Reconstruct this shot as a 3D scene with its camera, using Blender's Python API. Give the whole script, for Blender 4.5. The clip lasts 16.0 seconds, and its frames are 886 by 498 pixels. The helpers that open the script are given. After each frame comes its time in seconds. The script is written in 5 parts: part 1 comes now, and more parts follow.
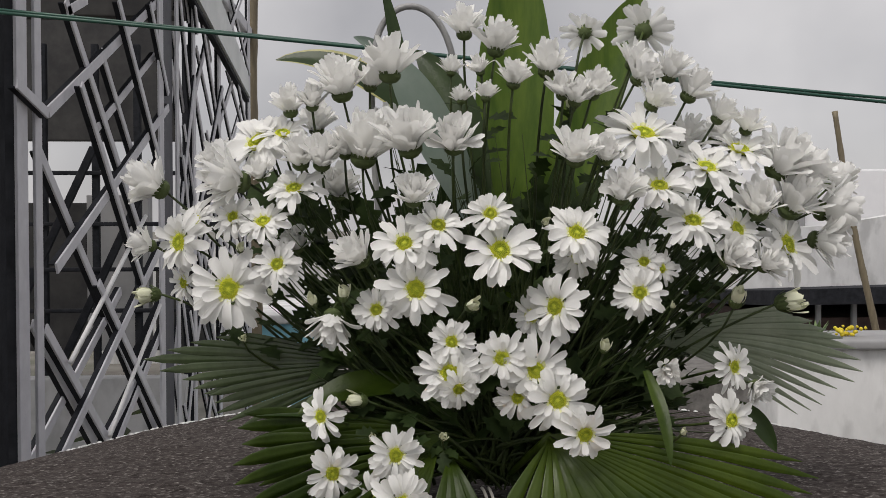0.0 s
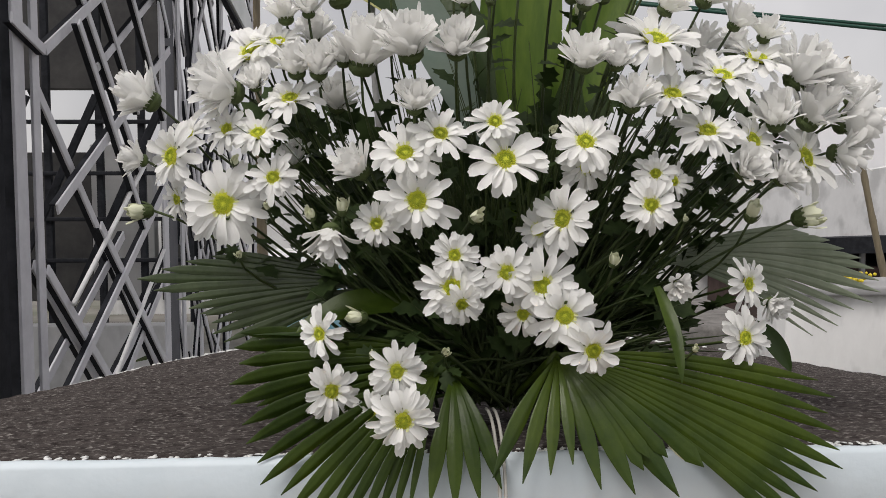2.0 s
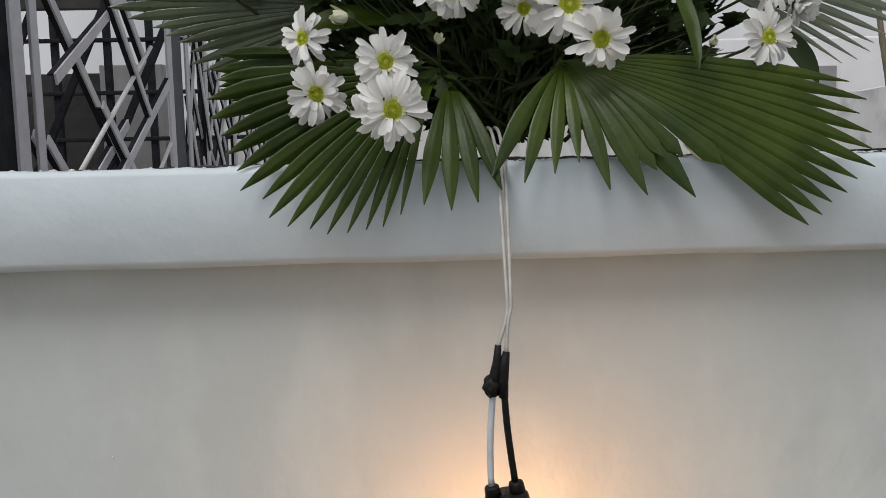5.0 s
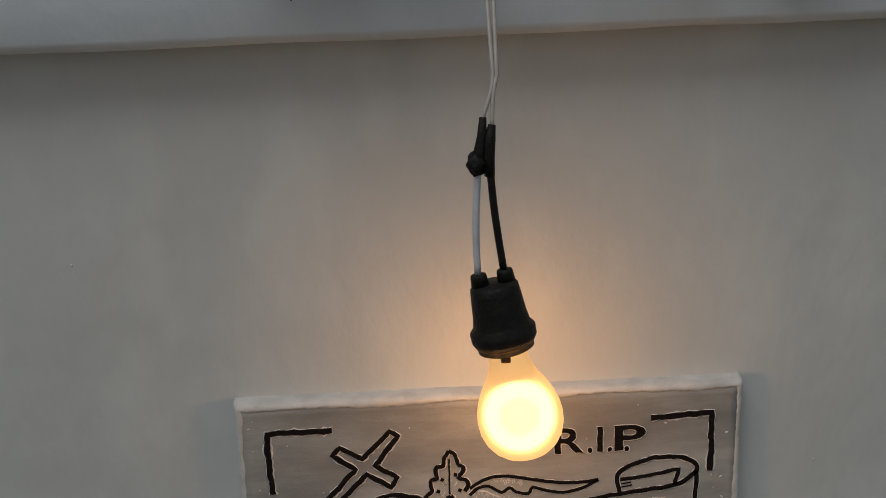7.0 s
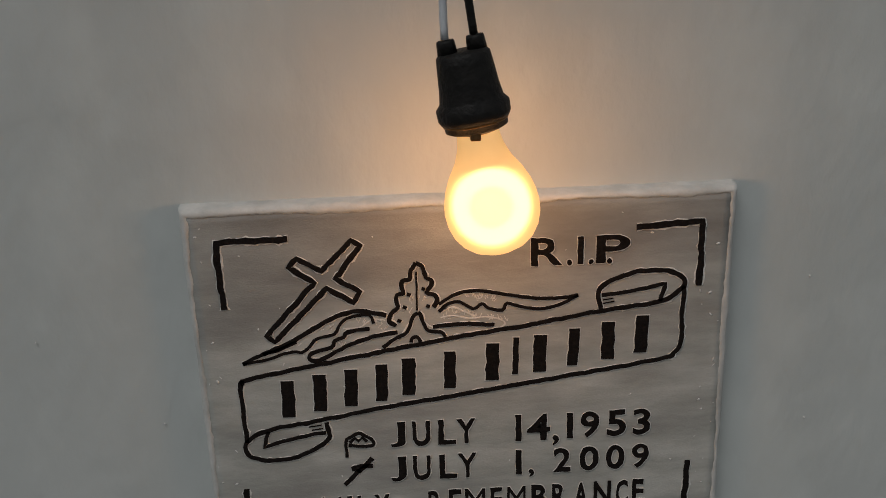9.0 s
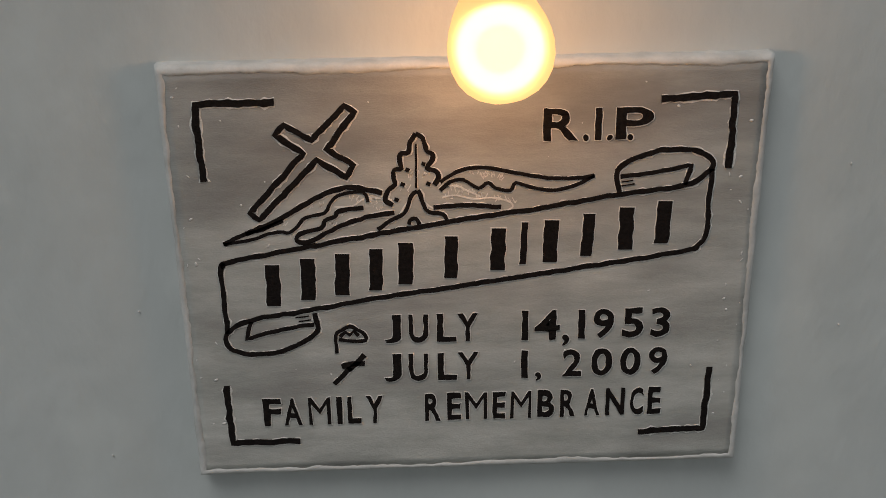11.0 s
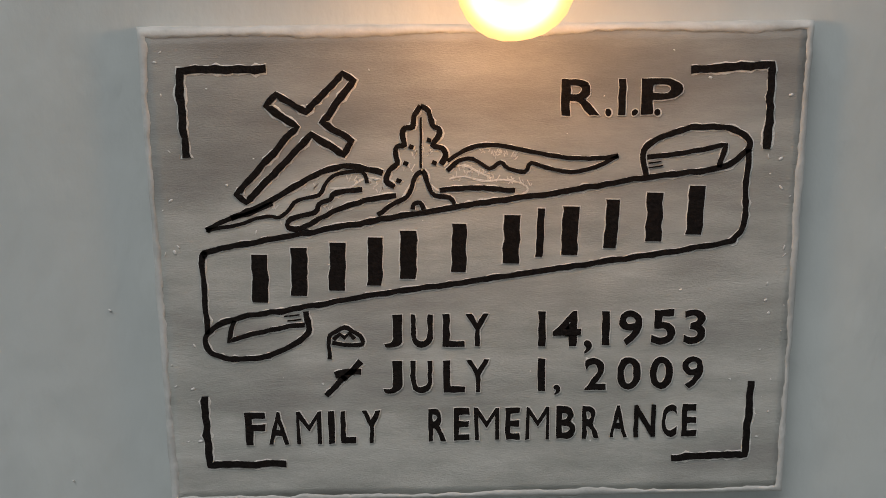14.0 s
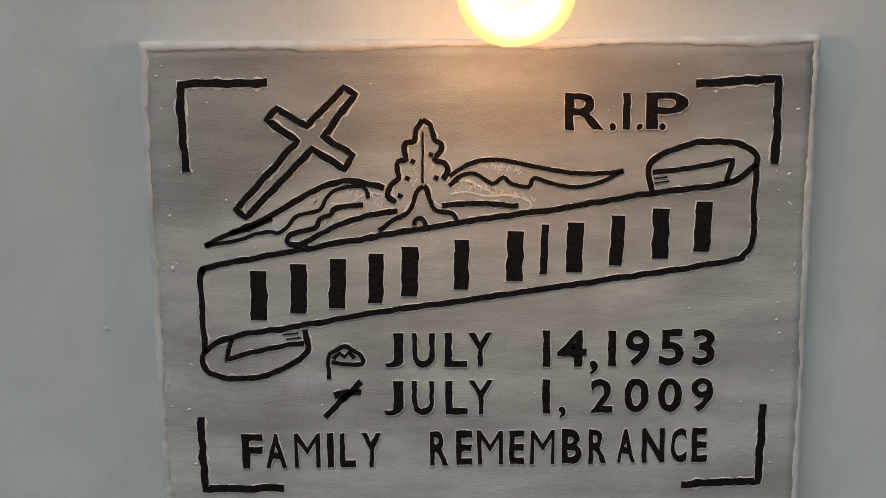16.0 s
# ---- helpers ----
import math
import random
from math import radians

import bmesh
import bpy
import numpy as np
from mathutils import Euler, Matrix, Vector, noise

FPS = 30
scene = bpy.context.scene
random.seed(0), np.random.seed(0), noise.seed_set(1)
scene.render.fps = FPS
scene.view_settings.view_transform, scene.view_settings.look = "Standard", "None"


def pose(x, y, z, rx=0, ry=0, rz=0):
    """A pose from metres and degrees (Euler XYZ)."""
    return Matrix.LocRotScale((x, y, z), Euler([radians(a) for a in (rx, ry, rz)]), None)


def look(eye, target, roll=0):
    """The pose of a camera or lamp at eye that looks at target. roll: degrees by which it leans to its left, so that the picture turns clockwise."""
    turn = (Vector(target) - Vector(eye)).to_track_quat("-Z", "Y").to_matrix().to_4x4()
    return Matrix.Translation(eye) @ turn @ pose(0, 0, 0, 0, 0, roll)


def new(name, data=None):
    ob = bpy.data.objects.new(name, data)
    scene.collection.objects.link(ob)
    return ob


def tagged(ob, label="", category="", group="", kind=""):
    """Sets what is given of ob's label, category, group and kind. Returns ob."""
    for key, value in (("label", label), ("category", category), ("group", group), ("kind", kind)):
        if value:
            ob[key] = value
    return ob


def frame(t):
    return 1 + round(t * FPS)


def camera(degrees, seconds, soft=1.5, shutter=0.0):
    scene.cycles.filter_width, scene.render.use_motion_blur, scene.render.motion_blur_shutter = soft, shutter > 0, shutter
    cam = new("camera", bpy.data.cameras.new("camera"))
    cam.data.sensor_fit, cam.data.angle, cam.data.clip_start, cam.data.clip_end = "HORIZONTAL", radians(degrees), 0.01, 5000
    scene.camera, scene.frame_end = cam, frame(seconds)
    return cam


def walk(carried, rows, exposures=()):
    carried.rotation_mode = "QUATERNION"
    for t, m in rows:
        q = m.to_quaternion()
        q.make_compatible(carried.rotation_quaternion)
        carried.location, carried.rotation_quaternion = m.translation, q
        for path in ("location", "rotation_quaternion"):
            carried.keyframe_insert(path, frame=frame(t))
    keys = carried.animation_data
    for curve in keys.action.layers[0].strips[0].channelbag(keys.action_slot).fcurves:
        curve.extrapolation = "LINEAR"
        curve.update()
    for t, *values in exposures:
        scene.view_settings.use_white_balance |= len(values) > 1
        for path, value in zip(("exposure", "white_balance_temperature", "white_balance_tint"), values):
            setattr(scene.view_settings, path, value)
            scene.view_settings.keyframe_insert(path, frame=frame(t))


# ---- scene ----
cam = camera(49.8, 16.0, soft=0.55)
PATH = [
    (0, (-0.088, -0.857, 1.362), (0.022, 1.139, 1.318), -0.1),
    (0.5, (-0.086, -0.85, 1.356), (0.02, 1.146, 1.307), -0.2),
    (1, (-0.085, -0.841, 1.348), (0.018, 1.156, 1.281), -0.2),
    (1.5, (-0.084, -0.83, 1.337), (0.015, 1.165, 1.239), -0.1),
    (2, (-0.083, -0.824, 1.324), (0.013, 1.169, 1.184), -0.2),
    (2.5, (-0.08, -0.814, 1.312), (0.014, 1.175, 1.131), -0.2),
    (3, (-0.081, -0.8, 1.298), (0.009, 1.185, 1.072), -0.2),
    (3.5, (-0.079, -0.783, 1.277), (0.006, 1.196, 1.003), -0.3),
    (6, (-0.056, -0.773, 1.054), (-0.006, 1.211, 0.805), -1.5),
    (6.5, (-0.054, -0.744, 1.052), (0.006, 1.215, 0.656), -1.8),
    (7, (-0.055, -0.729, 1.028), (0.004, 1.214, 0.558), -2.2),
    (7.5, (-0.054, -0.718, 1.0), (0.0, 1.21, 0.47), -2.4),
    (8, (-0.048, -0.711, 0.973), (0.005, 1.203, 0.393), -2.3),
    (8.5, (-0.042, -0.695, 0.953), (0.019, 1.205, 0.333), -2.1),
    (9, (-0.043, -0.684, 0.925), (0.038, 1.207, 0.279), -1.9),
    (9.5, (-0.04, -0.674, 0.897), (0.04, 1.205, 0.218), -1.9),
    (10, (-0.04, -0.67, 0.877), (0.032, 1.208, 0.193), -1.6),
    (12.3, (-0.033, -0.618, 0.772), (0.025, 1.296, 0.196), -0.4),
    (12.5, (-0.034, -0.618, 0.766), (0.025, 1.309, 0.233), -0.4),
    (13, (-0.032, -0.61, 0.751), (0.026, 1.328, 0.261), -0.4),
    (13.5, (-0.032, -0.606, 0.736), (0.012, 1.342, 0.284), -0.5),
    (14, (-0.034, -0.604, 0.724), (0.005, 1.351, 0.303), -0.6),
    (14.5, (-0.031, -0.602, 0.711), (-0.005, 1.362, 0.33), -0.6),
    (15, (-0.028, -0.598, 0.702), (-0.003, 1.369, 0.344), -0.6),
    (15.5, (-0.027, -0.598, 0.7), (-0.001, 1.375, 0.373), -0.7),
    (16, (-0.027, -0.598, 0.698), (-0.015, 1.379, 0.392), -0.6),
]
walk(cam, [(t, look(eye, target, roll)) for t, eye, target, roll in PATH], [(0, 0.29, 6650, 11.5), (1.5, 0.38, 6650, 11.5), (3, 0.52, 6650, 12), (3.5, 0.46, 6550, 11), (6, -0.28, 6400, 9.5), (6.5, -0.62, 6400, 10), (7.5, -1.00, 6450, 10.5), (9.5, -0.86, 6400, 9), (10, -0.80, 6400, 9), (12.5, -0.42, 6300, 8.5), (16, -0.38, 6300, 8)])

# ---- world and lights ----
world = bpy.data.worlds.new("overcast")
world.use_nodes = True
scene.world = world
wn, wl = world.node_tree.nodes, world.node_tree.links
wn.clear()
w_out = wn.new("ShaderNodeOutputWorld")
w_bg = wn.new("ShaderNodeBackground")
w_sky = wn.new("ShaderNodeTexSky")
w_sky.sky_type, w_sky.sun_disc = "NISHITA", False
w_sky.sun_elevation, w_sky.sun_rotation = radians(55), radians(200)
w_co = wn.new("ShaderNodeTexCoord")
w_no = wn.new("ShaderNodeTexNoise")
w_no.inputs["Scale"].default_value, w_no.inputs["Detail"].default_value = 2.2, 5.0
w_ramp = wn.new("ShaderNodeValToRGB")
w_ramp.color_ramp.elements[0].position, w_ramp.color_ramp.elements[0].color = 0.36, (3.35, 3.35, 3.5, 1)
w_ramp.color_ramp.elements[1].position, w_ramp.color_ramp.elements[1].color = 0.66, (5.9, 5.85, 5.9, 1)
w_mix = wn.new("ShaderNodeMixRGB")
w_mix.inputs[0].default_value = 0.94
wl.new(w_co.outputs["Generated"], w_no.inputs["Vector"])
wl.new(w_no.outputs["Fac"], w_ramp.inputs["Fac"])
wl.new(w_sky.outputs["Color"], w_mix.inputs[1])
wl.new(w_ramp.outputs["Color"], w_mix.inputs[2])
wl.new(w_mix.outputs["Color"], w_bg.inputs["Color"])
w_bg.inputs["Strength"].default_value = 0.1
wl.new(w_bg.outputs["Background"], w_out.inputs["Surface"])

sun_data = bpy.data.lights.new("sun", "SUN")
sun_data.energy, sun_data.angle, sun_data.color = 1.7, radians(30), (1.0, 0.97, 0.93)
sun = new("sun", sun_data)
sun.matrix_world = look((-2, -3, 7), (0, 0, 0.8))

BULB = Vector((0.013, -0.108, 0.755))
lamp_data = bpy.data.lights.new("filament", "POINT")
lamp_data.energy, lamp_data.shadow_soft_size, lamp_data.color = 0.57, 0.030, (1.0, 0.44, 0.155)
lamp = new("filament", lamp_data)
lamp.location = BULB


# ---- materials ----
def nodes_of(name):
    m = bpy.data.materials.new(name)
    m.use_nodes = True
    n, l = m.node_tree.nodes, m.node_tree.links
    return m, n, l, n["Principled BSDF"]


def surface(name, a, b, scale=20, rough=0.6, bump=0.2, fine=150, metal=0.0, stretch=(1, 1, 1), spec=0.4, c=None, cscale=4, camount=0.5, per_object=0.0, cover=(0.5, 0.65)):
    """Two colours mixed by noise, a third in broad patches, with fine relief."""
    m, n, l, p = nodes_of(name)
    co = n.new("ShaderNodeTexCoord")
    mp = n.new("ShaderNodeMapping")
    mp.inputs["Scale"].default_value = stretch
    l.new(co.outputs["Object"], mp.inputs["Vector"])
    t1 = n.new("ShaderNodeTexNoise")
    t1.inputs["Scale"].default_value, t1.inputs["Detail"].default_value, t1.inputs["Roughness"].default_value = scale, 9, 0.68
    l.new(mp.outputs["Vector"], t1.inputs["Vector"])
    r1 = n.new("ShaderNodeValToRGB")
    r1.color_ramp.elements[0].position, r1.color_ramp.elements[1].position = 0.35, 0.68
    r1.color_ramp.elements[0].color, r1.color_ramp.elements[1].color = (*a, 1), (*b, 1)
    l.new(t1.outputs["Fac"], r1.inputs["Fac"])
    colour = r1.outputs["Color"]
    if c:
        t3 = n.new("ShaderNodeTexNoise")
        t3.inputs["Scale"].default_value, t3.inputs["Detail"].default_value = cscale, 8
        l.new(mp.outputs["Vector"], t3.inputs["Vector"])
        r3 = n.new("ShaderNodeValToRGB")
        r3.color_ramp.elements[0].position, r3.color_ramp.elements[1].position = cover
        r3.color_ramp.elements[0].color, r3.color_ramp.elements[1].color = (0, 0, 0, 1), (camount, camount, camount, 1)
        l.new(t3.outputs["Fac"], r3.inputs["Fac"])
        mx = n.new("ShaderNodeMixRGB")
        l.new(r3.outputs["Color"], mx.inputs[0])
        l.new(colour, mx.inputs[1])
        mx.inputs[2].default_value = (*c, 1)
        colour = mx.outputs["Color"]
    if per_object:
        oi = n.new("ShaderNodeObjectInfo")
        hs = n.new("ShaderNodeHueSaturation")
        mr = n.new("ShaderNodeMapRange")
        mr.inputs["To Min"].default_value, mr.inputs["To Max"].default_value = 1 - per_object, 1 + per_object
        l.new(oi.outputs["Random"], mr.inputs["Value"])
        l.new(mr.outputs["Result"], hs.inputs["Value"])
        l.new(colour, hs.inputs["Color"])
        colour = hs.outputs["Color"]
    l.new(colour, p.inputs["Base Color"])
    p.inputs["Roughness"].default_value, p.inputs["Metallic"].default_value = rough, metal
    p.inputs["Specular IOR Level"].default_value = spec
    t2 = n.new("ShaderNodeTexNoise")
    t2.inputs["Scale"].default_value, t2.inputs["Detail"].default_value = fine, 5
    l.new(mp.outputs["Vector"], t2.inputs["Vector"])
    bp = n.new("ShaderNodeBump")
    bp.inputs["Strength"].default_value, bp.inputs["Distance"].default_value = bump, 0.002
    l.new(t2.outputs["Fac"], bp.inputs["Height"])
    l.new(bp.outputs["Normal"], p.inputs["Normal"])
    return m


def leafy(name, a, b, scale, rough=0.4, through_light=0.3, stretch=(1, 1, 1), spec=0.4, per_object=0.0):
    """Thin plant tissue: gloss on top, light let through."""
    m = surface(name, a, b, scale, rough, 0.15, 300, spec=spec, stretch=stretch, per_object=per_object)
    n, l = m.node_tree.nodes, m.node_tree.links
    p = n["Principled BSDF"]
    tr = n.new("ShaderNodeBsdfTranslucent")
    l.new(p.inputs["Base Color"].links[0].from_socket, tr.inputs["Color"])
    mix = n.new("ShaderNodeMixShader")
    mix.inputs[0].default_value = through_light
    l.new(p.outputs["BSDF"], mix.inputs[1])
    l.new(tr.outputs["BSDF"], mix.inputs[2])
    l.new(mix.outputs["Shader"], n["Material Output"].inputs["Surface"])
    return m


M_WALL = surface("white_wall_paint", (0.505, 0.545, 0.542), (0.560, 0.595, 0.590), 4, 0.5, 0.8, 45, c=(0.60, 0.64, 0.63), cscale=12, camount=0.6, stretch=(1.2, 1, 0.7))
M_LEDGE = surface("pale_blue_white_paint", (0.530, 0.602, 0.648), (0.605, 0.670, 0.712), 7, 0.55, 0.4, 70, c=(0.50, 0.55, 0.59), cscale=3, camount=0.5)
M_EDGE = surface("thick_white_paint", (0.60, 0.61, 0.60), (0.74, 0.74, 0.73), 60, 0.5, 0.5, 120)
M_TOP = surface("weathered_concrete", (0.020, 0.016, 0.015), (0.085, 0.073, 0.069), 170, 0.95, 1.0, 420, c=(0.34, 0.32, 0.30), cscale=300, camount=0.6, stretch=(0.5, 0.7, 1), spec=0.1, cover=(0.56, 0.70))
M_MORTAR = surface("grey_white_mortar", (0.46, 0.475, 0.465), (0.60, 0.605, 0.59), 45, 0.7, 0.6, 120, c=(0.34, 0.35, 0.34), cscale=30, camount=0.5)
M_MARBLE = surface("grey_marble", (0.34, 0.35, 0.33), (0.60, 0.61, 0.58), 9, 0.50, 0.25, 500, stretch=(0.8, 1, 3.0), spec=0.3, c=(0.22, 0.215, 0.205), cscale=7, camount=0.7, cover=(0.48, 0.66))
# smokier grey towards the top, broken by noise; also painted to dim lamplight
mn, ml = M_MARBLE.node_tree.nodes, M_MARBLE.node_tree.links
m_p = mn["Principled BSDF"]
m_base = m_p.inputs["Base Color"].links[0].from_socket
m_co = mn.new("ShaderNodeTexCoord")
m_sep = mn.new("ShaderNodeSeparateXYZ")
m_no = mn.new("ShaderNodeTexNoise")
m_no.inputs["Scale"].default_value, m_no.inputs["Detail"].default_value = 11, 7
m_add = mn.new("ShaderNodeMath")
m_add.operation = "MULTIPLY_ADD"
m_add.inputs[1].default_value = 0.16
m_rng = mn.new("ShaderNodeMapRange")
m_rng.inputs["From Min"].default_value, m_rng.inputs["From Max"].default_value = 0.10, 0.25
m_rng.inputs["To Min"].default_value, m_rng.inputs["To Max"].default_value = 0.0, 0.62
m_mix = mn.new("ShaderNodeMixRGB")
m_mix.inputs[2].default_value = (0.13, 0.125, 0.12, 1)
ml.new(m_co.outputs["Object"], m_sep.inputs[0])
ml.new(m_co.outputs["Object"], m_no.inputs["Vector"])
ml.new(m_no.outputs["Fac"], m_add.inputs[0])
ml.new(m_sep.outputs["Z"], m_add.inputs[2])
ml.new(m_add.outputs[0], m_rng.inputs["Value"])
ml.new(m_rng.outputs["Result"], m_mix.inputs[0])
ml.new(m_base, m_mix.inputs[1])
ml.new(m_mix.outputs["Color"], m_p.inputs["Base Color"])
M_INK = surface("black_engraving_paint", (0.004, 0.003, 0.003), (0.014, 0.011, 0.010), 300, 0.8, 0.6, 500, spec=0.15)
M_CHIP = surface("chipped_marble", (0.60, 0.59, 0.56), (0.78, 0.77, 0.74), 200, 0.7, 0.5, 500)
M_PETAL = leafy("white_petal", (0.88, 0.878, 0.86), (0.95, 0.947, 0.93), 60, 0.55, 0.36, spec=0.2, per_object=0.04)
M_INNER = leafy("yellow_inner_petal", (0.78, 0.80, 0.34), (0.85, 0.86, 0.58), 80, 0.55, 0.25, spec=0.2)
M_BUDPETAL = leafy("cream_petal", (0.70, 0.72, 0.52), (0.82, 0.83, 0.68), 80, 0.55, 0.25, spec=0.2)
M_DISC = surface("yellow_green_florets", (0.52, 0.58, 0.025), (0.85, 0.83, 0.10), 260, 0.7, 0.5, 500, per_object=0.2)
M_DISC_GREEN = surface("green_young_florets", (0.30, 0.38, 0.016), (0.50, 0.56, 0.045), 260, 0.7, 0.5, 500, per_object=0.2)
M_CALYX = surface("calyx_green", (0.045, 0.075, 0.020), (0.11, 0.14, 0.045), 200, 0.6, 0.4, 300)
M_STEM = surface("stem_green", (0.020, 0.034, 0.008), (0.060, 0.085, 0.022), 60, 0.5, 0.3, 300, per_object=0.3)
M_FOLIAGE = leafy("dark_leaf", (0.016, 0.032, 0.008), (0.045, 0.072, 0.020), 40, 0.60, 0.25, spec=0.2)
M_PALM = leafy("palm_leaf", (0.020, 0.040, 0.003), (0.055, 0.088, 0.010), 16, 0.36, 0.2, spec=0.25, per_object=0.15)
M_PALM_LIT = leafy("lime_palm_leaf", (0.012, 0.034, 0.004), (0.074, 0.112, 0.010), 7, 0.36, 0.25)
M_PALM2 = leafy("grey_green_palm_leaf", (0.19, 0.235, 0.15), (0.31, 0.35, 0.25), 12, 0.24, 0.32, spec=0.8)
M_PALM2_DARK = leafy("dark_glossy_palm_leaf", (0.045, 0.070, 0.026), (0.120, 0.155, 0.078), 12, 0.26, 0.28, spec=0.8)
M_BLADE = leafy("bright_blade", (0.055, 0.110, 0.008), (0.115, 0.180, 0.020), 5, 0.35, 0.42, stretch=(14, 14, 1))
M_BLADE_DARK = leafy("dark_blade", (0.017, 0.036, 0.008), (0.036, 0.064, 0.014), 10, 0.35, 0.3)
M_BLADE_GREY = leafy("grey_blade", (0.17, 0.23, 0.19), (0.24, 0.29, 0.25), 14, 0.4, 0.3)
M_BLADE_RIM = leafy("cream_leaf_edge", (0.40, 0.40, 0.16), (0.55, 0.52, 0.26), 20, 0.45, 0.3)
M_WIRE_GREY = surface("grey_cable", (0.22, 0.22, 0.22), (0.34, 0.34, 0.34), 50, 0.45, 0.2, 200)
M_CORD = surface("aged_white_flex", (0.34, 0.33, 0.30), (0.46, 0.44, 0.41), 60, 0.4, 0.3, 200)
M_BLUEWHITE = surface("white_insulation", (0.50, 0.54, 0.58), (0.60, 0.63, 0.66), 80, 0.4, 0.2, 200)
M_BLACK = surface("black_rubber", (0.005, 0.005, 0.005), (0.014, 0.013, 0.012), 120, 0.55, 0.5, 300, spec=0.2)
M_BRASS = surface("dull_brass", (0.16, 0.09, 0.04), (0.28, 0.17, 0.08), 150, 0.4, 0.2, 300, metal=1.0)
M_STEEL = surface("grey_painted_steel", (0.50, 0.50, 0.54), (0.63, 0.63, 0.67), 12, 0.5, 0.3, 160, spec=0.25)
# dark steel, also the shaded faces of the lattice with shade in the colour
M_STEEL_DARK = surface("dark_and_shaded_steel", (0.014, 0.015, 0.018), (0.032, 0.034, 0.040), 12, 0.7, 0.3, 160, spec=0.08)
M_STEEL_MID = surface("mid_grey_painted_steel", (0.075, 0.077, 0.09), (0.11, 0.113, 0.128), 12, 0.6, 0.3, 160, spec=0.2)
M_ROD = surface("pale_steel_rod", (0.66, 0.66, 0.67), (0.80, 0.80, 0.80), 40, 0.4, 0.2, 160)
# near-black colour that holds the shade of the mausoleum's inside
M_DARK = surface("interior_shade", (0.030, 0.030, 0.032), (0.070, 0.068, 0.066), 3, 0.9, 0.2, 30)
M_ROOF = surface("pale_grey_roofing", (0.62, 0.65, 0.65), (0.76, 0.78, 0.78), 4, 0.5, 0.2, 40)
M_PLASTER = surface("weathered_white_plaster", (0.62, 0.62, 0.62), (0.74, 0.74, 0.74), 3, 0.8, 0.4, 40, c=(0.30, 0.30, 0.30), cscale=5, camount=0.5, stretch=(1.2, 1.2, 0.6))
M_HOUSE = surface("white_house_paint", (0.80, 0.80, 0.82), (0.86, 0.86, 0.88), 3, 0.7, 0.3, 40)
M_GREYWALL = surface("grey_plaster", (0.26, 0.26, 0.265), (0.34, 0.34, 0.345), 3, 0.8, 0.3, 40)
M_SHED = surface("brown_shed_boards", (0.045, 0.028, 0.026), (0.09, 0.055, 0.05), 6, 0.8, 0.3, 40)
M_BAMBOO = surface("weathered_bamboo", (0.15, 0.125, 0.085), (0.24, 0.20, 0.13), 8, 0.6, 0.3, 60, stretch=(6, 6, 1))
M_GREENWIRE = surface("green_wire_jacket", (0.012, 0.055, 0.040), (0.025, 0.085, 0.060), 20, 0.4, 0.2, 100)
M_GROUND = surface("cemetery_ground", (0.14, 0.13, 0.115), (0.24, 0.23, 0.21), 2, 0.95, 0.6, 30, c=(0.07, 0.085, 0.045), cscale=0.7, camount=0.7)
M_BLUE = surface("light_blue_paint", (0.22, 0.50, 0.62), (0.28, 0.58, 0.70), 3, 0.6, 0.2, 40)
M_BLOCK = surface("mossy_concrete_block", (0.09, 0.085, 0.08), (0.22, 0.21, 0.20), 9, 0.9, 0.8, 60)
M_YELLOW = surface("yellow_flowers", (0.55, 0.42, 0.02), (0.75, 0.62, 0.05), 30, 0.6, 0.3, 100)
M_SUCC = leafy("rosette_leaf", (0.10, 0.17, 0.06), (0.20, 0.27, 0.12), 10, 0.5, 0.2)


# ---- helpers of this scene ----
rng = random.Random(7)


def mesh_ob(name, bm, material, smooth=True):
    me = bpy.data.meshes.new(name)
    bm.normal_update()
    bm.to_mesh(me)
    bm.free()
    me.materials.append(material)
    if smooth:
        me.shade_smooth()
    return new(name, me)


def part(name, bm, material, parent, label="", smooth=True):
    ob = mesh_ob(name, bm, material, smooth)
    ob.parent = parent
    return tagged(ob, label)


def thing(name, at, label, category, group="", kind=""):
    ob = new(name)
    ob.empty_display_size = 0.05
    ob.location = at
    bpy.context.view_layer.update()
    return tagged(ob, label, category, group, kind)


def local(parent, p):
    return Vector(p) - parent.location


def box(bm, lo, hi, bevel=0.0):
    lo, hi = Vector(lo), Vector(hi)
    m = Matrix.Translation((lo + hi) / 2) @ Matrix.Diagonal((*(hi - lo), 1))
    made = bmesh.ops.create_cube(bm, size=1, matrix=m)
    if bevel:
        edges = list({e for v in made["verts"] for e in v.link_edges})
        bmesh.ops.bevel(bm, geom=edges, offset=bevel, segments=2, affect="EDGES", profile=0.6)
    return bm


def beam(bm, a, b, w, d, up=(1, 0, 0)):
    """A rectangular bar from a to b, w wide and d deep along up."""
    a, b = Vector(a), Vector(b)
    z = (b - a).normalized()
    y = (Vector(up) - z * z.dot(Vector(up))).normalized()
    x = y.cross(z)
    m = Matrix((x, y, z)).transposed().to_4x4()
    m.translation = (a + b) / 2
    made = bmesh.ops.create_cube(bm, size=1, matrix=m @ Matrix.Diagonal((w, d, (b - a).length, 1)))
    edges = list({e for v in made["verts"] for e in v.link_edges})
    bmesh.ops.bevel(bm, geom=edges, offset=min(w, d) * 0.12, segments=1, affect="EDGES")
    return bm


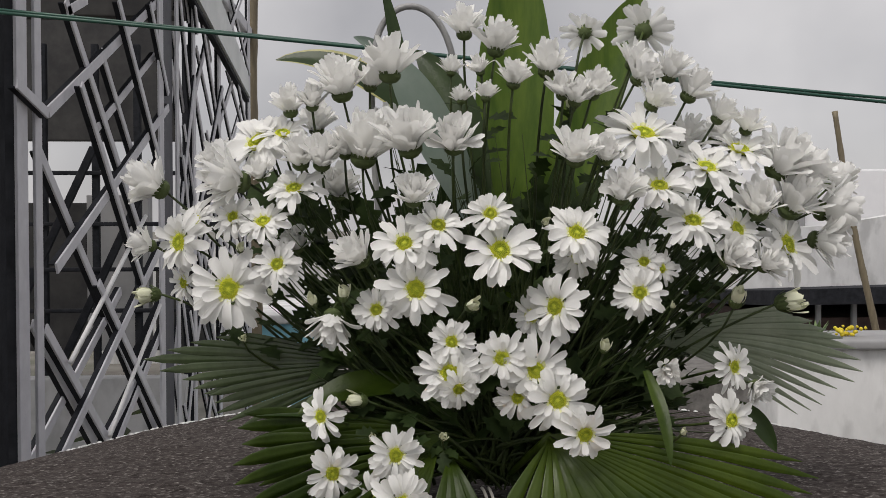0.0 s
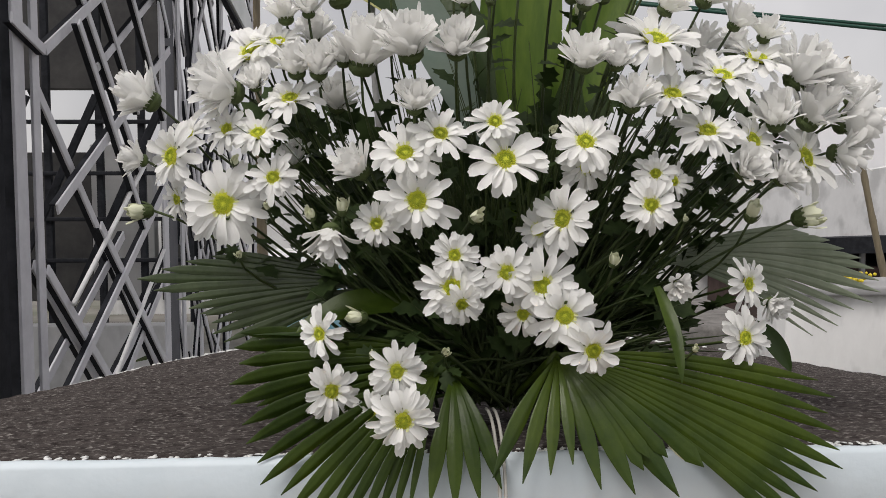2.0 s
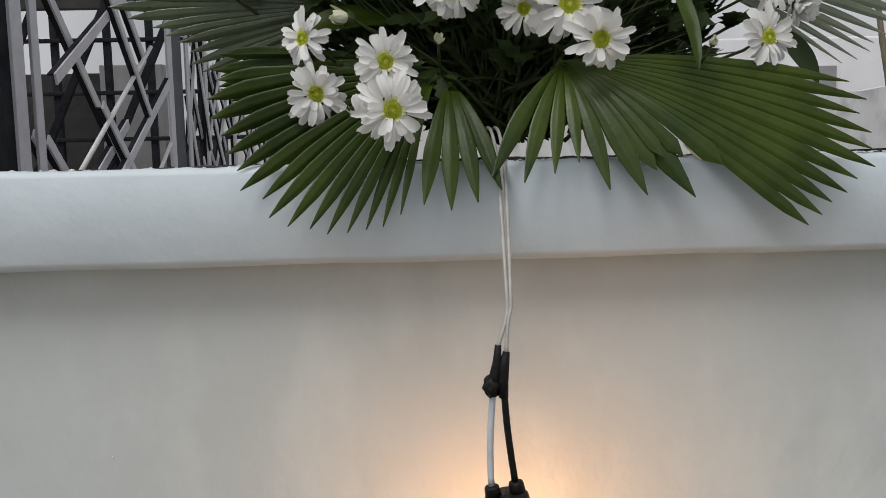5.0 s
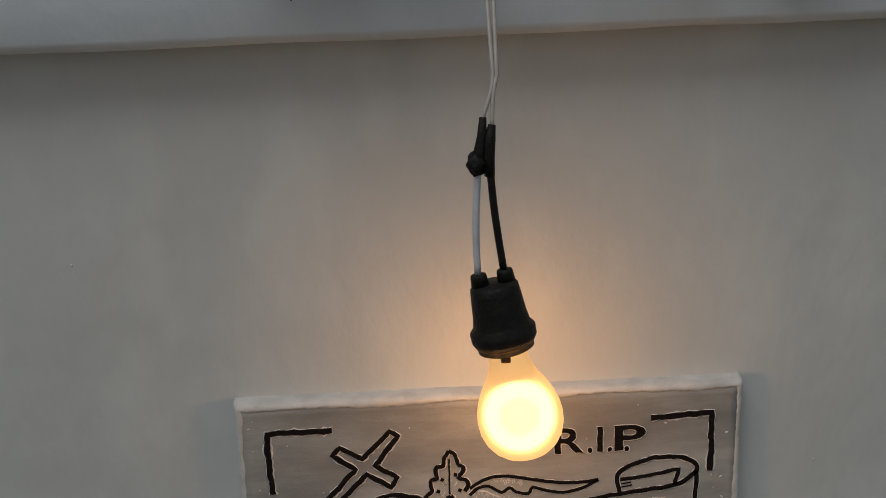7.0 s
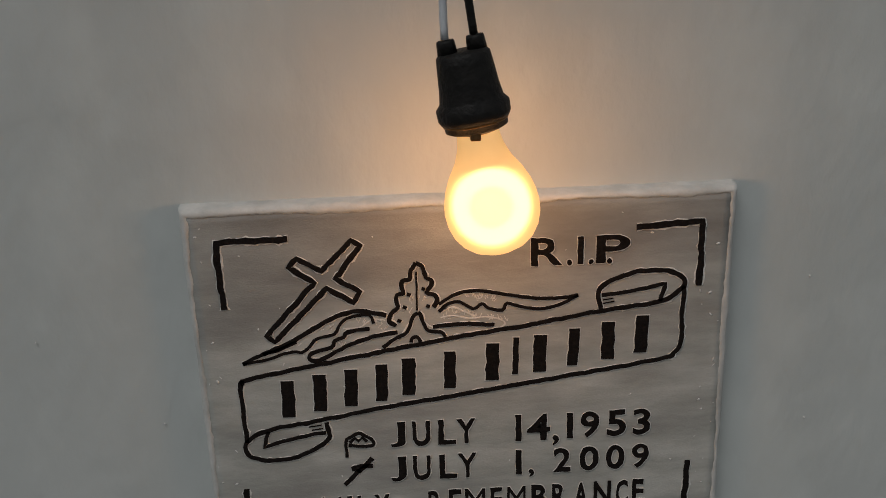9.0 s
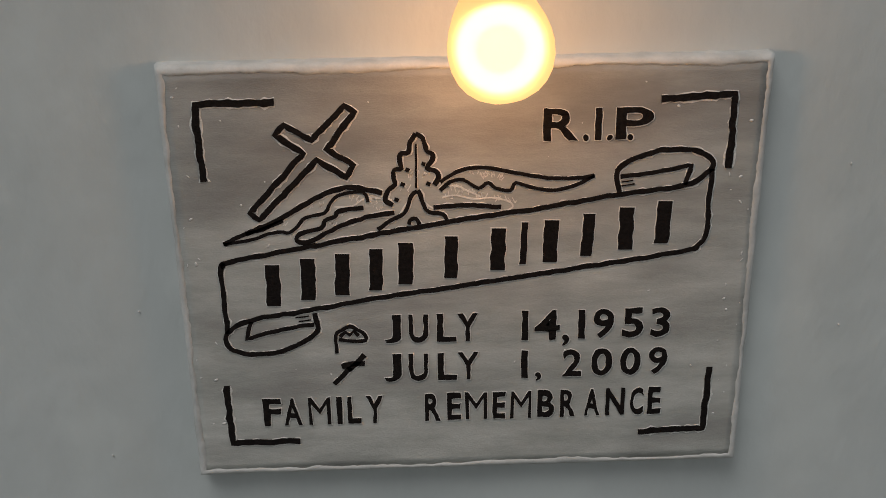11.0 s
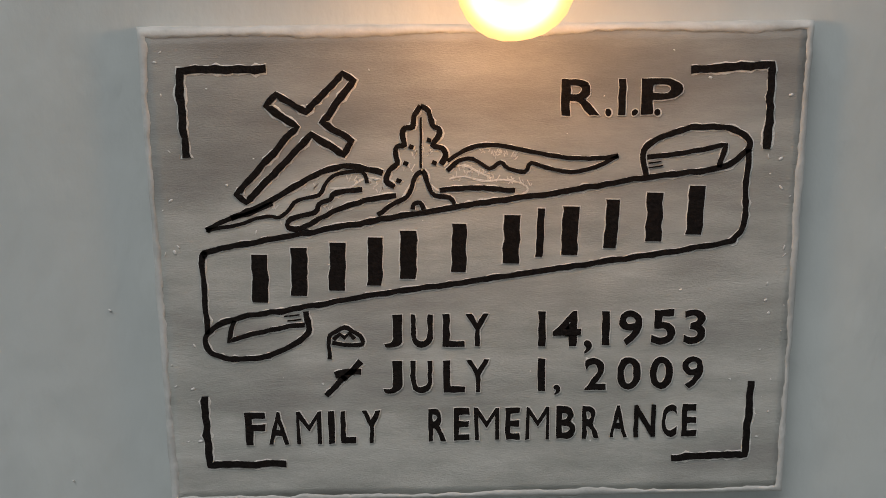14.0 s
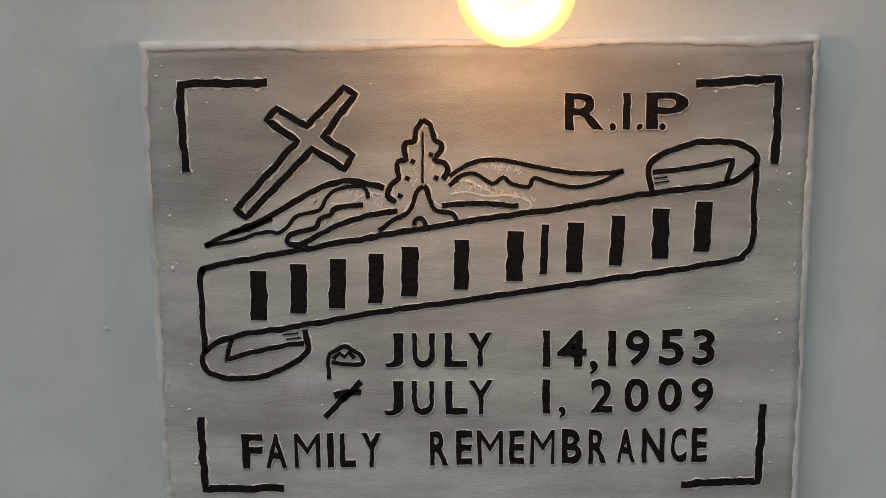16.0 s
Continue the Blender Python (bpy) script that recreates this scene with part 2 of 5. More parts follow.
def tube(bm, points, radii, sides=6, cap=True):
    pts = [Vector(p) for p in points]
    if isinstance(radii, (int, float)):
        radii = [radii] * len(pts)
    rings, side = [], None
    for i, p in enumerate(pts):
        d = (pts[min(i + 1, len(pts) - 1)] - pts[max(i - 1, 0)]).normalized()
        if side is None:
            side = d.orthogonal().normalized()
        side = (side - d * d.dot(side)).normalized()
        other = d.cross(side)
        rings.append([bm.verts.new(p + (side * math.cos(k * math.tau / sides) + other * math.sin(k * math.tau / sides)) * radii[i]) for k in range(sides)])
    for r, s in zip(rings, rings[1:]):
        for k in range(sides):
            bm.faces.new((r[k], r[(k + 1) % sides], s[(k + 1) % sides], s[k]))
    if cap:
        bm.faces.new(rings[0][::-1])
        bm.faces.new(rings[-1])
    return bm


def lathe(bm, profile, m=Matrix(), sides=40):
    """Profile: (radius, height) pairs turned about z."""
    rings = [[bm.verts.new(m @ Vector((r * math.cos(k * math.tau / sides), r * math.sin(k * math.tau / sides), h))) for k in range(sides)] for r, h in profile]
    for a, b in zip(rings, rings[1:]):
        for k in range(sides):
            bm.faces.new((a[k], a[(k + 1) % sides], b[(k + 1) % sides], b[k]))
    bm.faces.new(rings[0][::-1])
    bm.faces.new(rings[-1])
    return bm


def bezier(p0, p1, p2, p3, n):
    p0, p1, p2, p3 = (Vector(p) for p in (p0, p1, p2, p3))
    return [p0 * (1 - t) ** 3 + p1 * 3 * t * (1 - t) ** 2 + p2 * 3 * t * t * (1 - t) + p3 * t ** 3 for t in (i / n for i in range(n + 1))]


# ---- ground and distance ----
bm = bmesh.new()
bmesh.ops.create_grid(bm, x_segments=24, y_segments=24, size=400)
tagged(mesh_ob("ground", bm, M_GROUND), "grey-brown bare cemetery ground with mossy patches", "ground", kind="structure")

bm = bmesh.new()
v = [bm.verts.new(p) for p in ((-3, 8.9, -0.05), (14, 8.9, -0.05), (14, 8.9, 2.95), (4.5, 8.9, 1.38), (1.6, 8.9, 1.25), (-3, 8.9, 1.25))]
bm.faces.new(v)
ext = bmesh.ops.extrude_face_region(bm, geom=list(bm.faces))
bmesh.ops.translate(bm, verts=[e for e in ext["geom"] if isinstance(e, bmesh.types.BMVert)], vec=(0, 0.2, 0))
bmesh.ops.recalc_face_normals(bm, faces=list(bm.faces))
tagged(mesh_ob("wall_far", bm, M_PLASTER, False), "stained white plaster boundary wall of the cemetery", "wall", kind="structure")

house = thing("house", (6.3, 13, 0), "plain white house beyond the boundary wall", "house")
bm = bmesh.new()
box(bm, (-2.6, -2, -0.02), (3, 2, 2.1), 0.02)
part("wall", bm, M_HOUSE, house, smooth=False)
bm = bmesh.new()
box(bm, (-1.75, -2.06, 1.25), (-1.15, -2.0, 1.75), 0.01)
part("window", bm, M_GREYWALL, house, "grey closed window", smooth=False)

shed = thing("shed", (4.6, 6.8, 0), "low brown shed with a dark overhanging roof", "shed")
bm = bmesh.new()
box(bm, (-1.5, 0, -0.02), (3, 2, 0.62), 0.01)
part("wall", bm, M_SHED, shed, smooth=False)
bm = bmesh.new()
v = [bm.verts.new(p) for p in ((-1.65, -0.2, 0.74), (3.2, -0.2, 0.77), (3.2, -0.2, 0.98), (-1.65, -0.2, 0.86))]
bm.faces.new(v)
ext = bmesh.ops.extrude_face_region(bm, geom=list(bm.faces))
bmesh.ops.translate(bm, verts=[e for e in ext["geom"] if isinstance(e, bmesh.types.BMVert)], vec=(0, 2.4, -0.16))
bmesh.ops.recalc_face_normals(bm, faces=list(bm.faces))
part("roof", bm, M_STEEL_DARK, shed, smooth=False)
for k in range(7):
    bm = bmesh.new()
    beam(bm, (-1.2 + 0.3 * k, -0.05, -0.02), (-1.2 + 0.3 * k, -0.05, 0.76), 0.04, 0.04, (0, 1, 0))
    part("post", bm, M_GREYWALL, shed)

low = thing("low_tomb", (2.5, 3.5, 0), "low white-painted tomb with a grey stone cap", "tomb")
bm = bmesh.new()
box(bm, (-0.78, 0, -0.02), (1.6, 0.36, 0.79), 0.01)
part("wall", bm, M_PLASTER, low)
bm = bmesh.new()
box(bm, (-0.72, -0.04, 0.79), (1.7, 0.40, 0.835), 0.012)
part("cap", bm, M_GREYWALL, low)

block_tomb = thing("block_tomb", (1.9, 5.0, 0), "rough mossy concrete block tomb", "tomb")
bm = bmesh.new()
box(bm, (-0.5, 0, -0.02), (0.41, 1.4, 0.42), 0.03)
part("body", bm, M_BLOCK, block_tomb)

blue = thing("blue_tomb", (-0.9, 5.6, 0), "light blue painted tomb block", "tomb")
bm = bmesh.new()
box(bm, (-0.15, 0, -0.02), (0.35, 1.5, 0.72), 0.02)
part("body", bm, M_BLUE, blue)
bm = bmesh.new()
box(bm, (-0.19, -0.05, 0.72), (0.4, 1.55, 0.78), 0.015)
part("cap", bm, M_PLASTER, blue)


def rosette(at, size, n):
    t = thing("rosette_plant", at, "pale green rosette plant on the tomb cap", "plant")
    for i in range(n):
        a, e = i * 2.4, 0.25 + 0.9 * i / n
        d = Vector((math.cos(a) * math.cos(e), math.sin(a) * math.cos(e), math.sin(e)))
        side = d.cross(Vector((0, 0, 1))).normalized() * size * 0.1
        bm = bmesh.new()
        q = [bm.verts.new(p) for p in (side * 0.5, d * size * 0.6 + side, d * size, d * size * 0.6 - side, -side * 0.5, d * size * 0.55 - d.orthogonal() * 0.004)]
        for tri in ((0, 1, 5), (1, 2, 5), (2, 3, 5), (3, 4, 5), (4, 0, 5)):
            bm.faces.new([q[k] for k in tri])
        part("leaf", bm, M_SUCC, t)
    return t


rosette((1.96, 3.62, 0.835), 0.10, 16)
yellow = thing("yellow_bunch", (2.12, 3.62, 0.835), "bunch of small yellow flowers on the tomb cap", "flowers")
bm = bmesh.new()
for k in range(26):
    p = Vector((rng.uniform(-0.07, 0.07), rng.uniform(-0.03, 0.03), rng.uniform(0.01, 0.05)))
    bmesh.ops.create_icosphere(bm, subdivisions=1, radius=rng.uniform(0.007, 0.013), matrix=Matrix.Translation(p))
part("flower_heads", bm, M_YELLOW, yellow)


def bamboo(name, a, b, r, label):
    t = thing(name, a, label, "pole")
    bm = bmesh.new()
    d = Vector(b) - Vector(a)
    pts, rad = [], []
    n = 40
    for i in range(n + 1):
        s = i / n
        pts.append(d * s + Vector((0.012 * math.sin(7 * s), 0, 0)))
        rad.append(r * (1 - 0.35 * s) * (1.14 if i % 5 == 0 else 1))
    tube(bm, pts, rad, 10)
    part("cane", bm, M_BAMBOO, t)


bamboo("bamboo_pole", (3.29, 5.36, -0.02), (2.859, 5.36, 2.135), 0.026, "thin weathered bamboo pole leaning in the ground")
bamboo("bamboo_pole", (-0.985, 5.42, -0.02), (-0.965, 5.42, 3.4), 0.046, "thick weathered upright bamboo pole")

cable = thing("overhead_wire", (0, 1.0, 0), "pair of green plastic-coated wires strung overhead", "wire")
for off in (0.0, 0.022):
    bm = bmesh.new()
    pts = []
    for i in range(41):
        s = i / 40
        x = -1.03 + 4.0 * s
        pts.append((x, off * 0.5 + 2.0 * max(0, -0.83 - x), 1.695 - 0.09 * x + off * (0.26 + 0.2 * max(0, x)) + 0.003 * math.sin(9 * s + 40 * off)))
    tube(bm, pts, 0.0034, 8)
    part("strand", bm, M_GREENWIRE, cable)

# ---- steel lattice enclosure ----
gate = thing("steel_lattice_screen", (-1.0, 3.2, 0), "dark grey steel lattice screen of a mausoleum with pale thin rods", "metal gate")


def gate_bar(y0, z0, y1, z1, w=0.030, deep=0.015):
    """An angle bar: a pale flange in the screen's plane and a web turned inwards, its shade put into a dark colour."""
    k = gate_bar.count = gate_bar.count + 1
    x = -0.012 + 0.0065 * ((k * 5) % 11)
    if y1 < y0:
        y0, z0, y1, z1 = y1, z1, y0, z0
    bm = bmesh.new()
    beam(bm, local(gate, (-1 + x, y0, z0)), local(gate, (-1 + x, y1, z1)), w, 0.006, (1, 0, 0))
    bar = part("lattice_bar", bm, M_STEEL, gate, smooth=False)
    run = Vector((0, y1 - y0, z1 - z0)).normalized()
    off = Vector((0, -abs(run.z), run.y if run.z > 0 else -run.y)) * (w * 0.5 - 0.003)
    back = Vector((-deep / 2 - 0.004, 0, 0))
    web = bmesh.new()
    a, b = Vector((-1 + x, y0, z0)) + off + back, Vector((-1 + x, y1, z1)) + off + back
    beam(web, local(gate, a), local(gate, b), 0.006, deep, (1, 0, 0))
    part("web", web, M_STEEL_DARK, bar, "inner web of the angle bar, coloured dark as its shaded side", smooth=False)


def gate_rod(y0, z0, y1, z1):
    bm = bmesh.new()
    tube(bm, [local(gate, (-0.955, y0, z0)), local(gate, (-0.955, y1, z1))], 0.0072, 8)
    part("rod", bm, M_ROD, gate)


gate_bar.count = 0


def gate_post(y, w, material=M_STEEL, x=-1.0, top=2.9, deep=0.07):
    bm = bmesh.new()
    beam(bm, local(gate, (x, y, -0.02)), local(gate, (x, y, top)), w, deep, (1, 0, 0))
    part("post", bm, material, gate, smooth=False)


# dark post faces carry the shade between pale lit flanges in their colour
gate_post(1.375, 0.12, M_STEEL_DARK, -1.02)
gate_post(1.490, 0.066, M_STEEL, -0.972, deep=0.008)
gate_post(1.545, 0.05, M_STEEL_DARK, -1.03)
gate_post(1.596, 0.046, M_STEEL, -0.972, deep=0.008)
gate_post(2.886, 0.070, M_STEEL, -0.970, deep=0.008)
gate_post(3.030, 0.20, M_STEEL_MID, -0.985, deep=0.008)
gate_post(3.169, 0.050, M_STEEL, -0.970, deep=0.008)
for py, pw in ((3.511, 0.05), (4.152, 0.06), (5.20, 0.07)):
    gate_post(py, pw, M_STEEL, -0.970, deep=0.008)
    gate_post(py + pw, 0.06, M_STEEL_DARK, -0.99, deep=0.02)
for pz in (0.45, 2.3):
    bm = bmesh.new()
    beam(bm, local(gate, (-0.99, 1.30, pz)), local(gate, (-0.99, 1.62, pz - 0.015)), 0.034, 0.03, (1, 0, 0))
    part("rail", bm, M_STEEL, gate, smooth=False)
# the near bay
gate_bar(1.696, 1.666, 2.931, 2.251, 0.031)
gate_bar(1.866, 1.765, 2.512, 1.175, 0.026)
gate_bar(1.860, 1.997, 2.621, 1.362, 0.030)
gate_bar(2.265, 2.093, 2.855, 1.567, 0.028)
gate_bar(2.207, 1.922, 2.628, 1.574, 0.026)
gate_bar(2.702, 2.185, 2.973, 1.891, 0.026)
gate_bar(2.187, 1.678, 2.923, 2.035, 0.026)
gate_bar(1.708, 1.256, 2.999, 1.843, 0.031)
gate_bar(1.693, 1.573, 2.928, 0.563, 0.031)
gate_bar(1.643, 1.105, 2.208, 0.672, 0.031)
gate_bar(1.633, 0.761, 2.468, 1.148, 0.031)
gate_bar(2.268, 0.649, 2.941, 0.973, 0.030)
gate_bar(1.400, 1.698, 1.600, 1.651, 0.026)
gate_bar(1.872, 1.968, 2.046, 2.041, 0.026)
gate_rod(1.776, 0.999, 2.585, 1.406)
gate_rod(2.129, 0.722, 2.787, 1.074)
gate_bar(1.66, 0.74, 2.82, 1.30)
gate_bar(2.13, 0.66, 2.87, 0.92)
gate_bar(2.05, 1.20, 3.00, 0.50)
gate_bar(1.62, 1.12, 2.13, 0.70)
# the far bays repeat a narrower lattice
for base, wide in ((3.20, 0.30), (3.55, 0.58), (4.20, 0.98)):
    for k in range(6):
        z = 0.25 + 0.40 * k + 0.05 * wide
        gate_bar(base, z, base + wide, z + 0.55 + 0.1 * wide, 0.028, 0.008)
        gate_bar(base, z + 0.60, base + wide, z - 0.1 * wide, 0.028, 0.008)
        gate_bar(base + 0.3 * wide, z + 0.34, base + wide, z + 0.02, 0.022, 0.006)
for pz in (0.12, 2.62):
    bm = bmesh.new()
    beam(bm, local(gate, (-1.0, 1.44, pz)), local(gate, (-1.0, 5.4, pz)), 0.07, 0.05, (1, 0, 0))
    part("rail", bm, M_STEEL, gate, smooth=False)

maus = thing("mausoleum", (-2.4, 3.6, 0), "open-sided mausoleum with a dark interior and low grey walls", "mausoleum")


def maus_box(name, lo, hi, material, label=""):
    bm = bmesh.new()
    box(bm, local(maus, lo), local(maus, hi), 0.008)
    part(name, bm, material, maus, label, smooth=False)


maus_box("low_wall", (-5.0, 4.0, -0.02), (-1.12, 4.12, 0.61), M_PLASTER)
# added near-black panels stand for the unlit depth; the ceiling is darkened alike
maus_box("interior_shade_panel", (-5.0, 6.62, 0.42), (-2.42, 6.75, 1.56), M_DARK)
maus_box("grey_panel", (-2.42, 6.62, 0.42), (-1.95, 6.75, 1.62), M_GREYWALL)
maus_box("interior_shade_panel", (-1.9, 6.62, 0.42), (-1.5, 6.75, 1.05), M_DARK)
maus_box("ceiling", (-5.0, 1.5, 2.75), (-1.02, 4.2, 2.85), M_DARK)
maus_box("upper_shade_panel", (-5.0, 6.65, 2.04), (-1.75, 6.75, 3.0), M_DARK)
for k in range(5):
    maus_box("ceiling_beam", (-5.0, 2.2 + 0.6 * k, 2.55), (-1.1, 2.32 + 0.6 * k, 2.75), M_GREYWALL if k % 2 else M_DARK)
for x in (-2.95, -2.62, -2.25, -1.95, -1.6):
    maus_box("inner_post", (x, 6.2, -0.02), (x + 0.05, 6.25, 2.7), M_STEEL_DARK)
for z in (0.75, 1.05, 1.38, 1.75):
    maus_box("inner_rail", (-4.5, 6.18, z), (-1.2, 6.22, z + 0.03), M_STEEL_DARK)
for k in range(4):
    bm = bmesh.new()
    beam(bm, local(maus, (-3.2 + 0.45 * k, 5.6, 0.4)), local(maus, (-2.5 + 0.45 * k, 5.6, 1.9)), 0.05, 0.03, (0, 1, 0))
    part("inner_brace", bm, M_STEEL_DARK, maus, smooth=False)
bm = bmesh.new()
v = [bm.verts.new(local(maus, p)) for p in ((-0.93, 3.0, 2.44), (-0.93, 4.98, 2.150), (-0.93, 4.90, 2.29), (-0.93, 4.03, 2.50), (-0.93, 3.0, 2.80))]
bm.faces.new(v)
ext = bmesh.ops.extrude_face_region(bm, geom=list(bm.faces))
bmesh.ops.translate(bm, verts=[e for e in ext["geom"] if isinstance(e, bmesh.types.BMVert)], vec=(-0.04, 0, 0))
bmesh.ops.recalc_face_normals(bm, faces=list(bm.faces))
part("roof_fascia", bm, M_ROOF, maus, "pale grey sloping roof edge", smooth=False)
bm = bmesh.new()
beam(bm, local(maus, (-0.955, 3.0, 2.42)), local(maus, (-0.955, 5.0, 2.135)), 0.022, 0.03, (1, 0, 0))
part("gutter", bm, M_STEEL_DARK, maus, "dark strip under the roof edge", smooth=False)
for k in range(5):
    bm = bmesh.new()
    a, b = Vector((0, 0, 0)), Vector((rng.uniform(-0.15, 0.15), rng.uniform(-0.1, 0.1), 0.35 + 0.1 * k))
    shrub = thing("shrub_sprig", (-1.5 + 0.12 * k, 3.3 + 0.1 * k, 0), "small green sprig growing behind the lattice", "plant") if k < 3 else None
    if shrub:
        tube(bm, bezier(a, b * 0.3, b * 0.7, b, 6), 0.006, 5)
        part("stem", bm, M_STEM, shrub)
        for j in range(9):
            lb = bmesh.new()
            p = b * (0.25 + 0.085 * j)
            d = Vector((math.cos(j * 2.4), math.sin(j * 2.4), 0.2)) * 0.14
            s = d.cross(Vector((0, 0, 1))).normalized() * 0.028
            q = [lb.verts.new(t) for t in (p, p + d * 0.5 + s, p + d, p + d * 0.5 - s, p + d * 0.5 + Vector((0, 0, 0.015)))]
            for tri in ((0, 1, 4), (1, 2, 4), (2, 3, 4), (3, 0, 4)):
                lb.faces.new([q[i] for i in tri])
            part("leaf", lb, M_PALM, shrub)
    else:
        bm.free()

# ---- the tomb ----
tomb = thing("tomb", (0, 0.3, 0), "white-painted concrete tomb with a dark weathered top", "tomb")
bm = bmesh.new()
bmesh.ops.create_grid(bm, x_segments=80, y_segments=80, size=0.5, matrix=Matrix.Translation(local(tomb, (0, 0, 0.5075))) @ Matrix.Rotation(radians(90), 4, "X") @ Matrix.Diagonal((1.64, 1.035, 1, 1)))
for vert in bm.verts:
    p = vert.co
    vert.co.y += 0.0016 * noise.noise(p * 9) + 0.0006 * noise.noise(p * 40)
part("front_wall", bm, M_WALL, tomb, "white-painted plaster front")
bm = bmesh.new()
for k in range(45):
    x, z = rng.uniform(-0.5, 0.5), rng.uniform(0.30, 1.0)
    if abs(x) < 0.215 and z < 0.745:
        continue
    m = Matrix.Translation(local(tomb, (x, -0.0012, z))) @ Matrix.Rotation(rng.uniform(0, 3), 4, "Y") @ Matrix.Diagonal((rng.uniform(0.0004, 0.0016), 0.0009, rng.uniform(0.0003, 0.0007), 1))
    bmesh.ops.create_icosphere(bm, subdivisions=1, radius=1, matrix=m)
tagged(part("paint_fleck", bm, M_EDGE, tomb, "small raised flecks in the wall paint"), kind="stuff")
bm = bmesh.new()
box(bm, local(tomb, (-0.82, 0.006, -0.02)), local(tomb, (0.82, 1.88, 0.62)))
part("body", bm, M_WALL, tomb, smooth=False)
bm = bmesh.new()
nx = 160
profile = [(0.004, 1.0145), (-0.026, 1.0150), (-0.031, 1.0175), (-0.033, 1.022), (-0.0335, 1.055), (-0.033, 1.088), (-0.030, 1.092), (-0.024, 1.0935), (-0.016, 1.088)]
rows = []
for i in range(nx + 1):
    x = -0.84 + 1.68 * i / nx
    rows.append([])
    for j, (y, z) in enumerate(profile):
        wob = noise.noise(Vector((x * 6, z * 12, 1))) * 0.0015 + noise.noise(Vector((x * 25, z * 30, 5))) * 0.0007
        lip = (0.0025 * noise.noise(Vector((x * 14, 3, 2))) + 0.0016 * noise.noise(Vector((x * 60, 3, 2)))) if j >= 6 else 0
        low_lip = 0.0012 * noise.noise(Vector((x * 10, 8, 2))) if j <= 2 else 0
        rows[-1].append(bm.verts.new(local(tomb, (x, y - abs(wob), z + lip + low_lip + 0.003 * x))))
for a, b in zip(rows, rows[1:]):
    for j in range(len(profile) - 1):
        bm.faces.new((a[j], b[j], b[j + 1], a[j + 1]))
part("ledge", bm, M_LEDGE, tomb, "pale blue-white painted overhanging ledge")


RIDGE = 0.85


def top_z(x, y):
    """A shallow vault that sinks towards its back rim, and falls away behind it."""
    back = 1.060 - (0.205 if x < 0 else 0.165) * x * x
    s = min(max((y + 0.02) / (RIDGE + 0.02), 0), 1)
    z = 1.0925 + (back - 1.0925) * s + 0.010 * s * (1 - s)
    if y > RIDGE:
        z -= 0.30 * (y - RIDGE)
    return z


bm = bmesh.new()
gx, gy = 220, 150
grid = []
for i in range(gx + 1):
    x = -0.84 + 1.68 * i / gx
    grid.append([])
    for j in range(gy + 1):
        y = -0.024 + 1.94 * (j / gy) ** 1.5
        z = top_z(x, y) + 0.004 * noise.noise(Vector((x * 14, y * 20, 0))) + 0.0025 * noise.noise(Vector((x * 55, y * 70, 0)))
        if j == 0:
            z = 1.0925
        z += 0.003 * x
        grid[-1].append(bm.verts.new(local(tomb, (x, y, z))))
for a, b in zip(grid, grid[1:]):
    for j in range(gy):
        bm.faces.new((a[j], b[j], b[j + 1], a[j + 1]))
rim = [e for e in bm.edges if e.is_boundary and sum(v.co.y for v in e.verts) / 2 > -0.322]
ext = bmesh.ops.extrude_edge_only(bm, edges=rim)
for e in ext["geom"]:
    if isinstance(e, bmesh.types.BMVert):
        e.co.z = 0.60
part("top", bm, M_TOP, tomb, "rough dark weathered concrete top")
bm = bmesh.new()
for k in range(800):
    x = rng.uniform(-0.8, 0.8)
    big = noise.noise(Vector((x * 5, 7, 7))) > 0.05
    if not big and rng.random() < 0.6:
        continue
    w = rng.uniform(0.0010, 0.0042)
    m = Matrix.Translation(local(tomb, (x, -0.020 + rng.uniform(-0.003, 0.006), 1.0930 + 0.003 * x))) @ Matrix.Rotation(rng.uniform(-0.2, 0.2), 4, "Z") @ Matrix.Diagonal((w, 0.0035, rng.uniform(0.0004, 0.0012), 1))
    bmesh.ops.create_icosphere(bm, subdivisions=1, radius=1, matrix=m)
for k in range(620):
    x = rng.uniform(-0.84, 0.84)
    y = RIDGE + rng.uniform(-0.012, 0.012)
    m = Matrix.Translation(local(tomb, (x, y, top_z(x, y) + 0.003 * x + 0.001))) @ Matrix.Diagonal((rng.uniform(0.0015, 0.0065), 0.005, rng.uniform(0.0006, 0.0022), 1))
    bmesh.ops.create_icosphere(bm, subdivisions=1, radius=1, matrix=m)
for vert in bm.verts:
    vert.co += noise.noise_vector(vert.co * 170) * 0.0016
tagged(part("paint_crust", bm, M_EDGE, tomb, "crusted white paint along the ledge edge"), kind="stuff")

# ---- the marble plaque ----
FACE = -0.0160
plaque = thing("grave_plaque", (0, 0, 0.58), "grey marble grave plaque with black engraving set in white mortar", "grave plaque")
bm = bmesh.new()
gx, gz = 60, 46
grid = []
for i in range(gx + 1):
    grid.append([])
    for j in range(gz + 1):
        x, z = -0.2010 + 0.402 * i / gx, -0.150 + 0.301 * j / gz
        grid[-1].append(bm.verts.new((x, FACE + 0.00015 * noise.noise(Vector((x * 30, z * 30, 0))), z)))
for a, b in zip(grid, grid[1:]):
    for j in range(gz):
        bm.faces.new((a[j], b[j], b[j + 1], a[j + 1]))
rim = [e for e in bm.edges if e.is_boundary]
ext = bmesh.ops.extrude_edge_only(bm, edges=rim)
for e in ext["geom"]:
    if isinstance(e, bmesh.types.BMVert):
        e.co.y = 0.004
